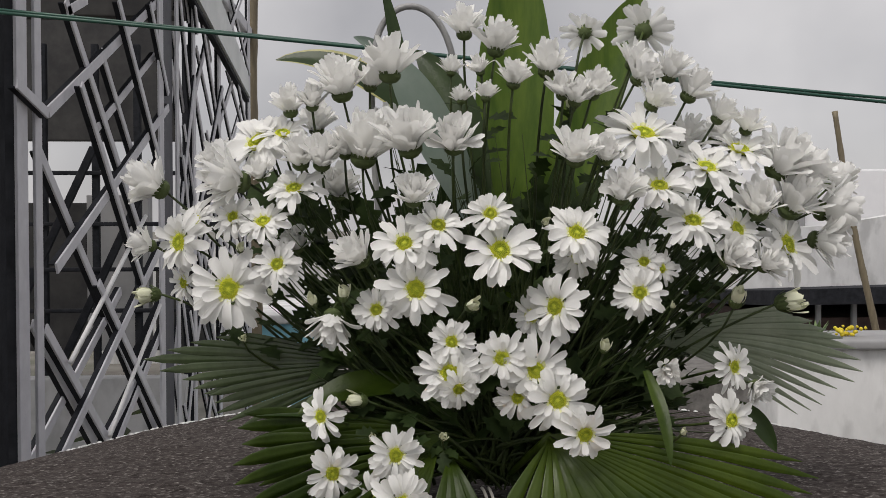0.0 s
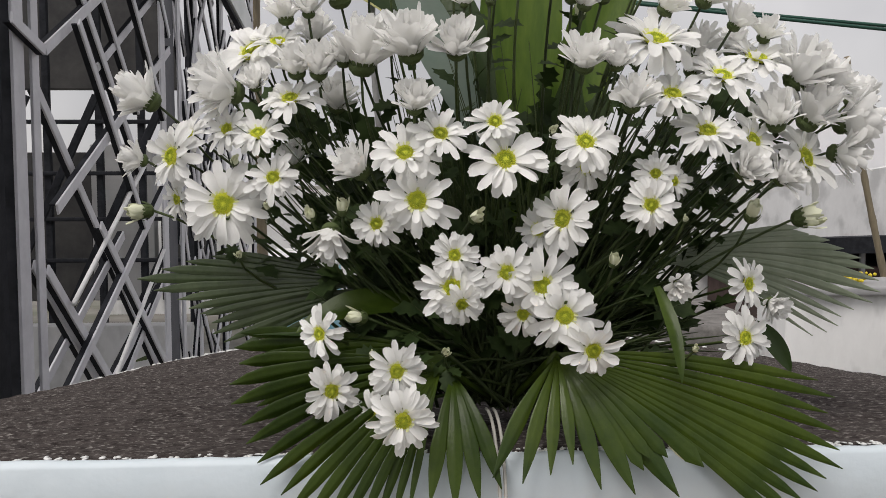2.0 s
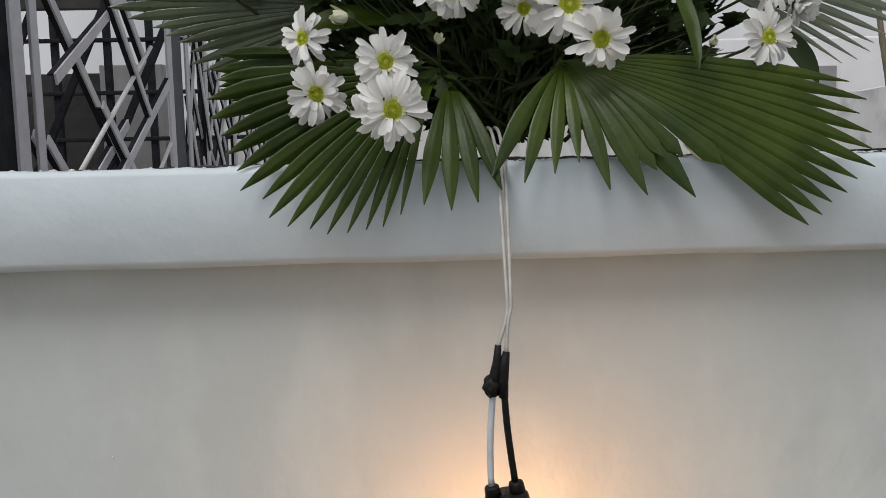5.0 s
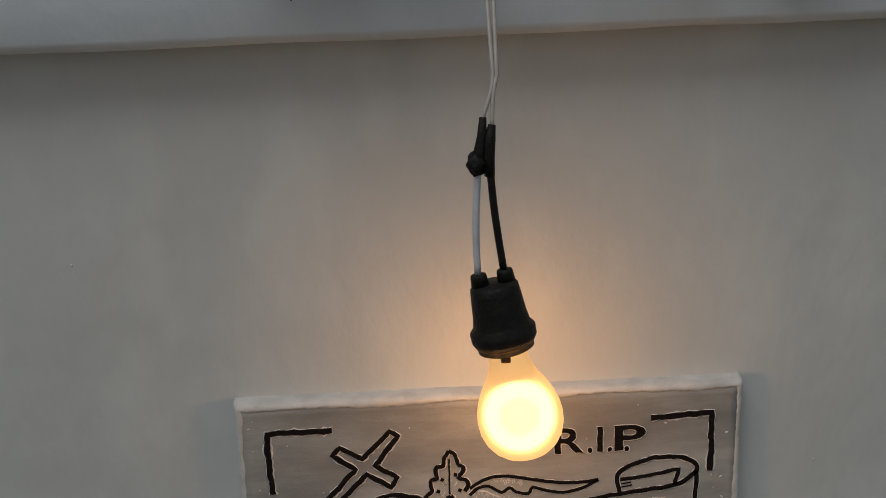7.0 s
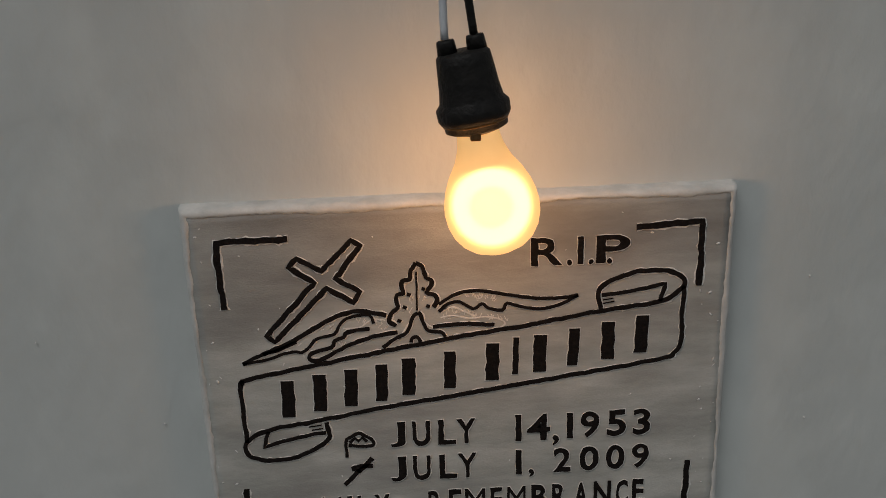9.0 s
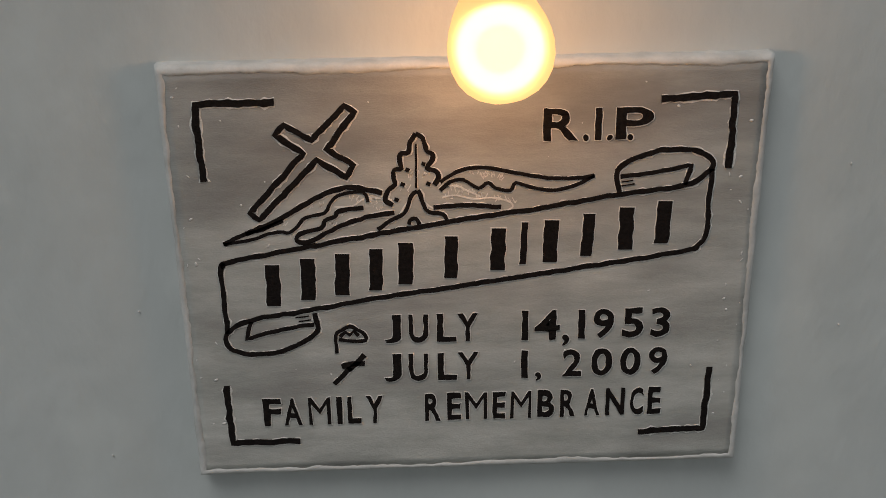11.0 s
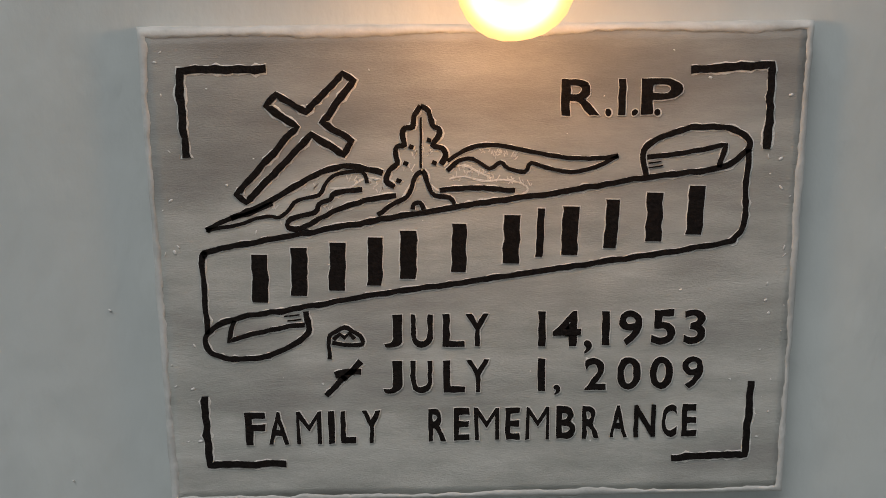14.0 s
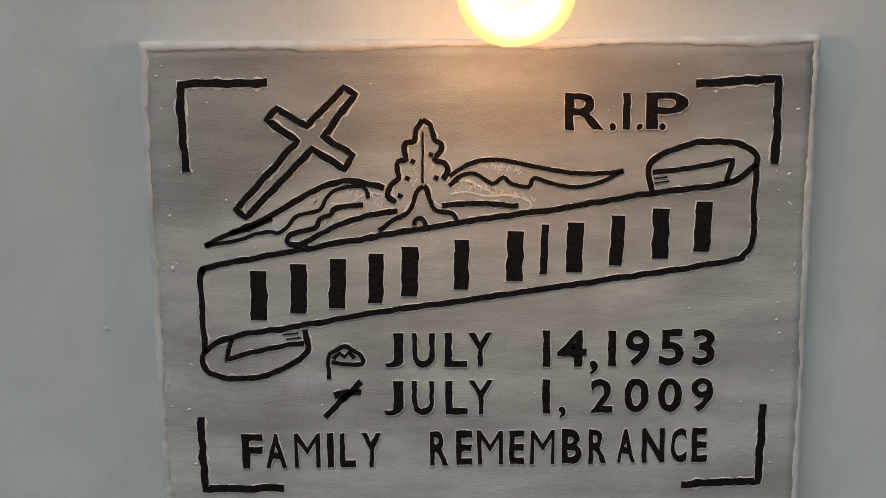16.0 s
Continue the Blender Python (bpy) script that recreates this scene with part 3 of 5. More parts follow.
bmesh.ops.recalc_face_normals(bm, faces=list(bm.faces))
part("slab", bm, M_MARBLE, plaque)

# painted mortar round the slab: sloped outside, lapping raggedly over the stone's edge
bm = bmesh.new()
loops = []
hx, hz = 0.2010, 0.1505
around = 560
sections = ((0.0050, 0.003), (0.0044, -0.0105), (0.0032, -0.0148), (0.0018, -0.0162), (0.0004, -0.0166), (-0.0008, -0.0165), (-0.0016, -0.0158))
for n_sec, (off, y) in enumerate(sections):
    loop = []
    for k in range(around):
        s = k / around * 4
        side, f = int(s), s - int(s)
        cx, cz = [(-1 + 2 * f, -1), (1, -1 + 2 * f), (1 - 2 * f, 1), (-1, 1 - 2 * f)][side]
        x, z = cx * (hx + off), 0.0005 + cz * (hz + off)
        r = noise.noise(Vector((x * 40, z * 40, 1))) * 0.0006 + noise.noise(Vector((x * 130, z * 130, 3))) * 0.0005
        lap = 0.0
        if n_sec >= 4:
            lap = 0.0020 * noise.noise(Vector((x * 18, z * 18, 9))) + 0.0013 * noise.noise(Vector((x * 75, z * 75, 5))) + 0.0009 * noise.noise(Vector((x * 260, z * 260, 5)))
            lap = max(lap, -0.0012) * (1.0 if n_sec > 4 else 0.4)
        inx, inz = (cx, 0) if side % 2 else (0, cz)
        loop.append(bm.verts.new((x - inx * (lap + r), y - 0.3 * abs(r), z - inz * (lap + r))))
    loops.append(loop)
for a, b in zip(loops, loops[1:]):
    for k in range(around):
        bm.faces.new((a[k], a[(k + 1) % around], b[(k + 1) % around], b[k]))
bmesh.ops.recalc_face_normals(bm, faces=list(bm.faces))
part("mortar_border", bm, M_MORTAR, plaque, "uneven white-painted mortar border")


def stroke(bm, points, width, lift=0.0006, closed=False, wobble=0.18):
    """A hand-cut line on the plaque's face, through (x, z) points."""
    pts = [Vector((x, 0, z)) for x, z in points]
    fine = []
    segs = list(zip(pts, pts[1:] + ([pts[0]] if closed else [])))
    if not closed:
        segs = segs[: len(pts) - 1]
    for a, b in segs:
        n = max(1, int((b - a).length / 0.003))
        fine += [a.lerp(b, i / n) for i in range(n)]
    if not closed:
        fine.append(pts[-1])
    n, rings = len(fine), []
    for i, p in enumerate(fine):
        q, r = (fine[(i + 1) % n], fine[i - 1]) if closed else (fine[min(i + 1, n - 1)], fine[max(i - 1, 0)])
        d = (q - r).normalized()
        side = Vector((-d.z, 0, d.x))
        w = width * 0.5 * (1 + wobble * noise.noise(p * 220))
        p = p + side * min(width, 0.005) * 0.22 * noise.noise(p * 140)
        base = Vector((0, FACE + 0.0002, -0.58))
        up = Vector((0, -lift - 0.0002, 0))
        rings.append([bm.verts.new(p + side * w + base), bm.verts.new(p + side * w * 0.85 + base + up), bm.verts.new(p - side * w * 0.85 + base + up), bm.verts.new(p - side * w + base)])
    last = n if closed else n - 1
    for i in range(last):
        a, b = rings[i], rings[(i + 1) % n]
        for k in range(3):
            bm.faces.new((a[k], a[k + 1], b[k + 1], b[k]))
    if not closed:
        bm.faces.new(rings[0])
        bm.faces.new(rings[-1][::-1])
    return bm


def curve_through(points, closed=False, n=6):
    """A smooth line through a few (x, z) points in millimetres from the slab's middle."""
    p = [Vector((x * 0.001, 0.58 + z * 0.001)) for x, z in points]
    out = []
    for i in range(len(p) - 1):
        p0, p1, p2, p3 = p[max(i - 1, 0)], p[i], p[i + 1], p[min(i + 2, len(p) - 1)]
        for k in range(n):
            t = k / n
            q = 0.5 * (2 * p1 + (p2 - p0) * t + (2 * p0 - 5 * p1 + 4 * p2 - p3) * t * t + (3 * p1 - p0 - 3 * p2 + p3) * t ** 3)
            out.append((q.x, q.y))
    out.append((p[-1].x, p[-1].y))
    return out


def straight(points):
    return [(x * 0.001, 0.58 + z * 0.001) for x, z in points]


def carve(name, lines, width, label="", closed=False):
    """Hand-cut black lines, with a thin chipped rim where the chisel broke the polish."""
    for pts in lines:
        bm = stroke(bmesh.new(), pts, width, 0.0008, closed, 0.30)
        rim = stroke(bmesh.new(), [(x + 0.0003, z - 0.0003) for x, z in pts], width * 1.30, 0.0003, closed, 0.75)
        bmesh.ops.recalc_face_normals(bm, faces=list(bm.faces))
        bmesh.ops.recalc_face_normals(rim, faces=list(rim.faces))
        ob = part(name, bm, M_INK, plaque, label, smooth=False)
        part("chipped_rim", rim, M_CHIP, ob, smooth=False)


for pts in (
        [(-128, 130), (-155, 130), (-179.5, 129.5), (-181, 112), (-180, 95), (-179, 77)],
        [(130, 127), (154, 128), (179.5, 129.5), (180, 104), (179.5, 78)],
        [(-178, -78), (-178, -102), (-177, -126), (-153, -126), (-127, -126)],
        [(178.5, -74), (178, -100), (177, -125.5), (153, -126), (128, -127)]):
    carve("corner_bracket", [straight(pts)], 0.0052)

carve("cross_outline", [straight([(-82, 127), (-75, 122.5), (-95, 98), (-78, 86), (-83, 78), (-102, 90), (-144, 49), (-150, 54), (-111, 95), (-129, 108), (-122.5, 114.5), (-105, 104)])], 0.0046, closed=True)

# leaf sprig between two wings
carve("leaf_sprig", [
    curve_through([(-35, 107), (-39, 101), (-40, 94), (-45, 94), (-47, 90), (-45, 83), (-50, 82), (-51, 77), (-50, 72), (-55, 68), (-57, 61), (-52, 57)], n=3),
    curve_through([(-35, 107), (-30, 104), (-28, 95), (-24, 93), (-24, 89), (-28, 83), (-22, 81), (-20, 76), (-23, 71)], n=3)], 0.0036)
carve("sprig_midrib", [straight([(-35, 100), (-35.5, 69)])], 0.0016)
carve("sprig_berry", [straight([(x - 0.6, z - 1.2), (x + 0.4, z + 1.2)]) for x, z in ((-41, 82), (-45, 72), (-49, 61), (-30, 86), (-27, 72))], 0.0034)
carve("sprig_foot", [
    curve_through([(-35, 67), (-38, 65), (-41, 58), (-44, 51), (-52, 47), (-63, 40)], n=3),
    curve_through([(-35, 67), (-33, 64), (-31, 57), (-27, 52), (-18, 50), (-15, 46)], n=3),
    curve_through([(-41, 43), (-40, 46), (-36, 47), (-34, 43)], n=3)], 0.0032)
for pts, width in (
        ([(-59, 66), (-74, 70), (-88, 70), (-101, 65), (-115, 58), (-132, 48), (-154, 39)], 0.0040),
        ([(-170, 32), (-153, 34), (-132, 40), (-124, 39), (-118, 44), (-112, 50), (-99, 53), (-94, 61), (-86, 66), (-72, 67), (-69, 60)], 0.0026),
        ([(-72, 56), (-89, 54), (-92, 50), (-99, 47), (-102, 42), (-117, 38), (-119, 33), (-111, 32), (-91, 42), (-71, 49), (-51, 52)], 0.0036),
        ([(-170, 32), (-154, 39), (-142, 42), (-128, 48)], 0.0032),
        ([(-19, 73), (-11, 78), (0, 82), (15, 82), (30, 79), (49, 75), (69, 73), (87, 75)], 0.0030),
        ([(87, 75), (73, 68), (58, 65), (43, 68), (33, 71), (29, 66), (19, 68), (14, 72), (7, 68), (-3, 74), (-12, 73), (-19, 67)], 0.0028),
        ([(-24, 55), (-3, 56), (23, 54)], 0.0036)):
    carve("wing_line", [curve_through(pts, n=3)], width)
# pale scratched shading inside the wings
bm = bmesh.new()
for x, z in ((-128, 45), (-106, 57), (-101, 57), (-88, 51), (-80, 61), (-66, 59), (-120, 36), (-95, 44), (-62, 55), (4, 77), (8, 76), (13, 77), (20, 76), (24, 75), (-8, 66), (-2, 65), (4, 62), (10, 60), (18, 60), (30, 56), (-14, 62), (-44, 68), (-40, 76), (-30, 78)):
    for k in range(5):
        q = (x + rng.uniform(-3.5, 3.5), z + rng.uniform(-2, 2))
        stroke(bm, straight([q, (q[0] + rng.uniform(-2, 2.5), q[1] + rng.uniform(1.5, 4.5))]), 0.0007, 0.0002)
for pts in ([(-18, 62), (-8, 63), (4, 60), (16, 61), (28, 58), (31, 54), (26, 51)], [(-60, 62), (-70, 63), (-80, 57), (-92, 57)], [(-50, 46), (-44, 56), (-38, 64)], [(-33, 62), (-27, 56), (-20, 53)], [(-16, 69), (-8, 70), (0, 66), (8, 62)]):
    stroke(bm, curve_through(pts, n=3), 0.0013, 0.0003, wobble=0.9)
tagged(part("chisel_mark", bm, M_CHIP, plaque, "pale chisel marks inside the wings", smooth=False), kind="stuff")

# banner with rolled ends
carve("banner_outline", [
    curve_through([(-173, -36), (-174, 10), (-172, 16), (-165, 19), (-90, 32), (-14, 44), (52, 53), (105, 61), (147, 66), (160, 71), (168, 79), (166, 86), (155, 91), (135, 92), (116, 87), (103, 78), (105, 62)]),
    curve_through([(168, 78), (168, 53), (168, 30), (163, 23), (151, 18), (75, 7), (-15, -5), (-68, -12), (-122, -21), (-156, -26), (-173, -35), (-174, -44), (-169, -50), (-155, -53), (-138, -52), (-119, -44), (-109, -36), (-110, -22)])], 0.0040)
carve("banner_fold", [straight([(105, 74), (127, 76), (154, 81), (150, 67)]), straight([(-156, -27), (-160, -41), (-144, -36), (-118, -31), (-111, -31)])], 0.0034)
carve("banner_hatching", [straight([(106, 70), (114, 71)]), straight([(106, 67), (115, 68.5)]), straight([(-124, -25), (-114, -24)]), straight([(-122, -28), (-113, -27)])], 0.0010)

# the banner's lettering stays as plain bars
for x, z, w in ((-138, 0, 11), (-113, 4, 11), (-89, 7, 11), (-65, 10, 10), (-44, 14, 11), (-12, 18, 10), (21, 23, 11), (39, 27, 5), (58, 28, 11), (84, 32, 9), (111, 36, 11), (137, 40, 11)):
    bm = stroke(bmesh.new(), straight([(x - 0.6, z - 15.5), (x + 0.4, z + 15.5)]), w * 0.001, 0.0008, wobble=0.08)
    bmesh.ops.recalc_face_normals(bm, faces=list(bm.faces))
    ob = part("banner_bar", bm, M_INK, plaque, "black painted bar on the banner", smooth=False)
    rim = stroke(bmesh.new(), straight([(x - 0.6, z - 16.2), (x + 0.4, z + 16.1)]), w * 0.001 + 0.0012, 0.0003, wobble=0.12)
    bmesh.ops.recalc_face_normals(rim, faces=list(rim.faces))
    part("chipped_rim", rim, M_CHIP, ob, smooth=False)

# small rose and dagger marks beside the dates
carve("rose_mark", [
    curve_through([(-96, -54), (-96, -40), (-92, -36), (-86, -33), (-80, -36), (-76, -39), (-75, -44), (-83, -45), (-94, -43)], n=3),
    straight([(-93, -41), (-89, -37), (-86, -40), (-83, -37), (-80, -41)])], 0.0030)
carve("cross_mark", [straight([(-99, -79), (-86, -66)])], 0.0040)
carve("cross_mark", [straight([(-88, -68), (-76, -56)]), straight([(-93, -65), (-84, -62.5), (-76, -63)])], 0.0046)


def letter(char, x0, x1, z0, z1, bold):
    """One character in the built-in font, stretched to its place on the slab, in millimetres from its middle."""
    shape_ = bpy.data.curves.new("letter", "FONT")
    shape_.body, shape_.size, shape_.extrude, shape_.offset, shape_.resolution_u = char, 1.0, 0.02, bold, 5
    tmp = new("letter", shape_)
    bpy.context.view_layer.update()
    me = bpy.data.meshes.new_from_object(tmp.evaluated_get(bpy.context.evaluated_depsgraph_get()))
    bpy.data.objects.remove(tmp)
    bm = bmesh.new()
    bm.from_mesh(me)
    bpy.data.meshes.remove(me)
    bmesh.ops.remove_doubles(bm, verts=list(bm.verts), dist=0.0005)
    if char != "M":
        bmesh.ops.subdivide_edges(bm, edges=[e for e in bm.edges if e.calc_length() > 0.16], cuts=3)
    lo_x, hi_x = min(v.co.x for v in bm.verts), max(v.co.x for v in bm.verts)
    lo_y, hi_y = min(v.co.y for v in bm.verts), max(v.co.y for v in bm.verts)
    for v in bm.verts:
        x = x0 + (v.co.x - lo_x) / (hi_x - lo_x) * (x1 - x0)
        z = z0 + (v.co.y - lo_y) / (hi_y - lo_y) * (z1 - z0)
        q = Vector((x * 0.22, z * 0.22, 0))
        v.co = Vector((x + 0.75 * noise.noise(q), 0, z + 0.75 * noise.noise(q + Vector((5, 5, 5))))) * 0.001 + Vector((0, FACE - 0.0004 - 0.016 * (v.co.z + 0.02), 0))
    bmesh.ops.recalc_face_normals(bm, faces=list(bm.faces))
    rim = bm.copy()
    rim.normal_update()
    for v in rim.verts:
        out = Vector((v.normal.x, 0, v.normal.z))
        v.co += out.normalized() * 0.0006 * (1 + 0.8 * noise.noise(v.co * 300)) + Vector((0.0002, 0.00035, -0.0002))
    ob = part("letter", bm, M_INK, plaque, smooth=False)
    part("chipped_rim", rim, M_CHIP, ob, smooth=False)


for line, low, high, bold, slots in (
        ("RIP", 100, 122, 0.018, ((51, 75), (86, 90.5), (100, 125.5))),
        ("...", 99.5, 103.5, 0.010, ((78, 82), (94, 98), (108, 112))),
        ("JULY", -47, -25, 0.022, ((-61, -49), (-43.5, -29.5), (-23, -9), (-8, 6.5))),
        ("141953", -47.5, -24.5, 0.022, ((38.5, 43), (48, 66), (79.5, 84.5), (90.5, 105.5), (111.5, 127), (132.5, 146.5))),
        (",", -53, -44, 0.010, ((68, 73),)),
        ("JULY", -78, -56, 0.022, ((-62, -49.5), (-44, -30), (-23, -9), (-8, 7))),
        ("12009", -78, -56, 0.022, ((38.5, 43), (69, 83), (90, 105.5), (111.5, 126.5), (132.5, 146.5))),
        (",", -81, -74, 0.010, ((49, 53),)),
        ("FAMILY", -112, -89.5, 0.026, ((-152.5, -139.5), (-137.5, -124.5), (-119.5, -103), (-98.5, -94.3), (-90.5, -80.5), (-76.5, -64))),
        ("REMEMBRANCE", -111.5, -89, 0.026, ((-33, -21.5), (-16.5, -6), (-3, 13.5), (17.5, 27), (31, 46.5), (51, 63.5), (68, 79.5), (86, 97.5), (102, 116.5), (120.5, 130.5), (134, 143.5)))):
    for char, (left, right) in zip(line, slots):
        letter(char, left, right, low, high, 0.0 if char == "M" else bold)

bm = bmesh.new()
for k in range(60):
    x, z = rng.uniform(-0.195, 0.195), rng.uniform(-0.145, 0.145)
    if rng.random() < 0.6:
        x = math.copysign(rng.uniform(0.18, 0.198), x)
    m = Matrix.Translation((x, FACE - 0.0001, z)) @ Matrix.Rotation(rng.uniform(0, 3), 4, "Y") @ Matrix.Diagonal((rng.uniform(0.0003, 0.0012), 0.0003, rng.uniform(0.0003, 0.0022), 1))
    bmesh.ops.create_icosphere(bm, subdivisions=1, radius=1, matrix=m)
tagged(part("paint_splash", bm, M_EDGE, plaque, "small white paint splashes"), kind="stuff")

# ---- hanging bulb ----
bulb = thing("hanging_light_bulb", (BULB.x - 0.016, BULB.y, 0.853), "lit frosted light bulb hanging in a black rubber socket", "light bulb")
TILT = Matrix.Rotation(radians(-9.5), 4, "Y") @ Matrix.Rotation(radians(180), 4, "X")
bm = bmesh.new()
lathe(bm, [(0.001, 0.0), (0.0145, 0.0005), (0.0165, 0.0025), (0.0172, 0.008), (0.0185, 0.022), (0.0195, 0.028), (0.0198, 0.030), (0.0228, 0.0335), (0.0226, 0.040), (0.0212, 0.0425), (0.0198, 0.043), (0.0195, 0.0475), (0.0165, 0.0490), (0.0150, 0.047), (0.012, 0.046)], TILT)
for sx in (-0.009, 0.009):
    lathe(bm, [(0.0052, -0.0075), (0.0056, -0.006), (0.0062, 0.001)], TILT @ Matrix.Translation((-sx, 0, 0)), 14)
part("socket", bm, M_BLACK, bulb, "black rubber lamp socket")
bm = bmesh.new()
lathe(bm, [(0.0199, 0.0425), (0.0205, 0.0430), (0.0205, 0.0438), (0.0199, 0.0442)], TILT)
part("socket_ring", bm, M_BRASS, bulb)
bm = bmesh.new()
lathe(bm, [(0.0128, 0.044), (0.0132, 0.050), (0.0060, 0.0515), (0.0055, 0.053)], TILT)
part("bulb_cap", bm, M_BRASS, bulb)
bm = bmesh.new()
box(bm, local(bulb, (-0.0005, -0.126, 0.801)), local(bulb, (0.0060, -0.119, 0.807)), 0.001)
part("contact_lug", bm, M_BRASS, bulb, "dull brass lug under the socket", smooth=False)

m_glass, n, l, p = nodes_of("frosted_bulb_glass")
p.inputs["Base Color"].default_value = (0.95, 0.86, 0.68, 1)
p.inputs["Roughness"].default_value = 0.35
tr = n.new("ShaderNodeBsdfTranslucent")
tr.inputs["Color"].default_value = (0.26, 0.22, 0.15, 1)
rf = n.new("ShaderNodeBsdfRefraction")
rf.inputs["Color"].default_value = (1.0, 0.95, 0.85, 1)
rf.inputs["Roughness"].default_value, rf.inputs["IOR"].default_value = 0.55, 1.2
em = n.new("ShaderNodeEmission")
em.inputs["Color"].default_value, em.inputs["Strength"].default_value = (1.0, 0.62, 0.25, 1), 0.55
mx = n.new("ShaderNodeMixShader")
mx.inputs[0].default_value = 0.5
ad = n.new("ShaderNodeAddShader")
l.new(tr.outputs["BSDF"], mx.inputs[1])
l.new(rf.outputs["BSDF"], mx.inputs[2])
l.new(mx.outputs["Shader"], ad.inputs[0])
l.new(em.outputs["Emission"], ad.inputs[1])
l.new(ad.outputs["Shader"], n["Material Output"].inputs["Surface"])

m_core, n, l, p = nodes_of("glowing_filament_cloud")
p.inputs["Base Color"].default_value = (0, 0, 0, 1)
p.inputs["Emission Color"].default_value = (1.0, 0.74, 0.40, 1)
p.inputs["Emission Strength"].default_value = 5.0

bm = bmesh.new()
shape = [(0.0128, 0.047), (0.0134, 0.054), (0.0146, 0.060), (0.0178, 0.068), (0.0232, 0.0765), (0.0272, 0.085), (0.0294, 0.0925), (0.0302, 0.099), (0.0296, 0.107), (0.0272, 0.1145), (0.0232, 0.1205), (0.0180, 0.125), (0.0110, 0.1282), (0.0040, 0.1294)]
lathe(bm, shape, TILT, 48)
glass = part("glass", bm, m_glass, bulb, "glowing frosted glass envelope")
glass.visible_shadow = False
bm = bmesh.new()
bmesh.ops.create_uvsphere(bm, u_segments=24, v_segments=14, radius=0.012, matrix=Matrix.Translation(local(bulb, BULB)))
core = part("filament", bm, m_core, bulb, "white-hot glowing filament")
core.visible_shadow = False

# two-core flex from the ledge down to the socket
flex = thing("lamp_flex", (0.003, -0.05, 1.0), "twisted white lamp flex joined with black tape", "electric cord")


def flex_line(name, pts, r, material, label="", sides=8):
    bm = bmesh.new()
    tube(bm, [local(flex, q) for q in pts], r, sides)
    return part(name, bm, material, flex, label)


nubL, nubR = BULB + Vector((-0.0262, 0, 0.1045)), BULB + Vector((-0.0088, 0, 0.1072))
flex_line("strand", bezier((-0.003, 0.030, 1.118), (0.0005, -0.040, 1.128), (0.0015, -0.045, 1.06), (0.001, -0.098, 0.992), 18) + bezier((0.001, -0.098, 0.990), (0.000, -0.104, 0.980), (-0.005, -0.107, 0.972), (-0.0075, -0.108, 0.962), 8), 0.0015, M_CORD)
flex_line("strand", bezier((0.003, 0.030, 1.118), (0.0060, -0.040, 1.128), (0.0070, -0.045, 1.06), (0.0035, -0.098, 0.992), 18) + bezier((0.0035, -0.098, 0.990), (0.000, -0.104, 0.980), (-0.001, -0.107, 0.972), (-0.001, -0.108, 0.957), 8), 0.0015, M_CORD)
flex_line("wire_tail", bezier((-0.011, -0.108, 0.932), (-0.0135, -0.109, 0.905), (-0.0145, -0.108, 0.885), nubL, 12), 0.0024, M_BLUEWHITE, "pale insulated wire")
flex_line("wire_tail", bezier((-0.003, -0.108, 0.930), (-0.002, -0.109, 0.905), (0.001, -0.108, 0.885), nubR, 12), 0.0025, M_BLACK, "black insulated wire")
flex_line("tape", [(-0.0070, -0.108, 0.9645), (-0.0080, -0.108, 0.952), (-0.0098, -0.1085, 0.942), (-0.0108, -0.1085, 0.932)], [0.0024, 0.0033, 0.0042, 0.0046], M_BLACK, "black insulating tape", 10)
flex_line("tape", [(-0.0012, -0.108, 0.9595), (-0.0030, -0.109, 0.950), (-0.0040, -0.1095, 0.938), (-0.0035, -0.108, 0.926)], [0.0026, 0.0040, 0.0041, 0.0036], M_BLACK, "black insulating tape", 10)
bm = bmesh.new()
bmesh.ops.create_icosphere(bm, subdivisions=3, radius=1, matrix=Matrix.Translation(local(flex, (-0.0125, -0.109, 0.934))) @ Matrix.Diagonal((0.0062, 0.006, 0.0082, 1)))
for vert in bm.verts:
    vert.co += noise.noise_vector(vert.co * 260) * 0.0022
part("tape_knot", bm, M_BLACK, flex, "lump of black tape")

# ---- flower arrangement ----
ROOT = Vector((0.02, 0.09, 1.105))
spray = thing("flower_arrangement", ROOT, "fan-shaped arrangement of white chrysanthemums with palm leaves", "flower arrangement")


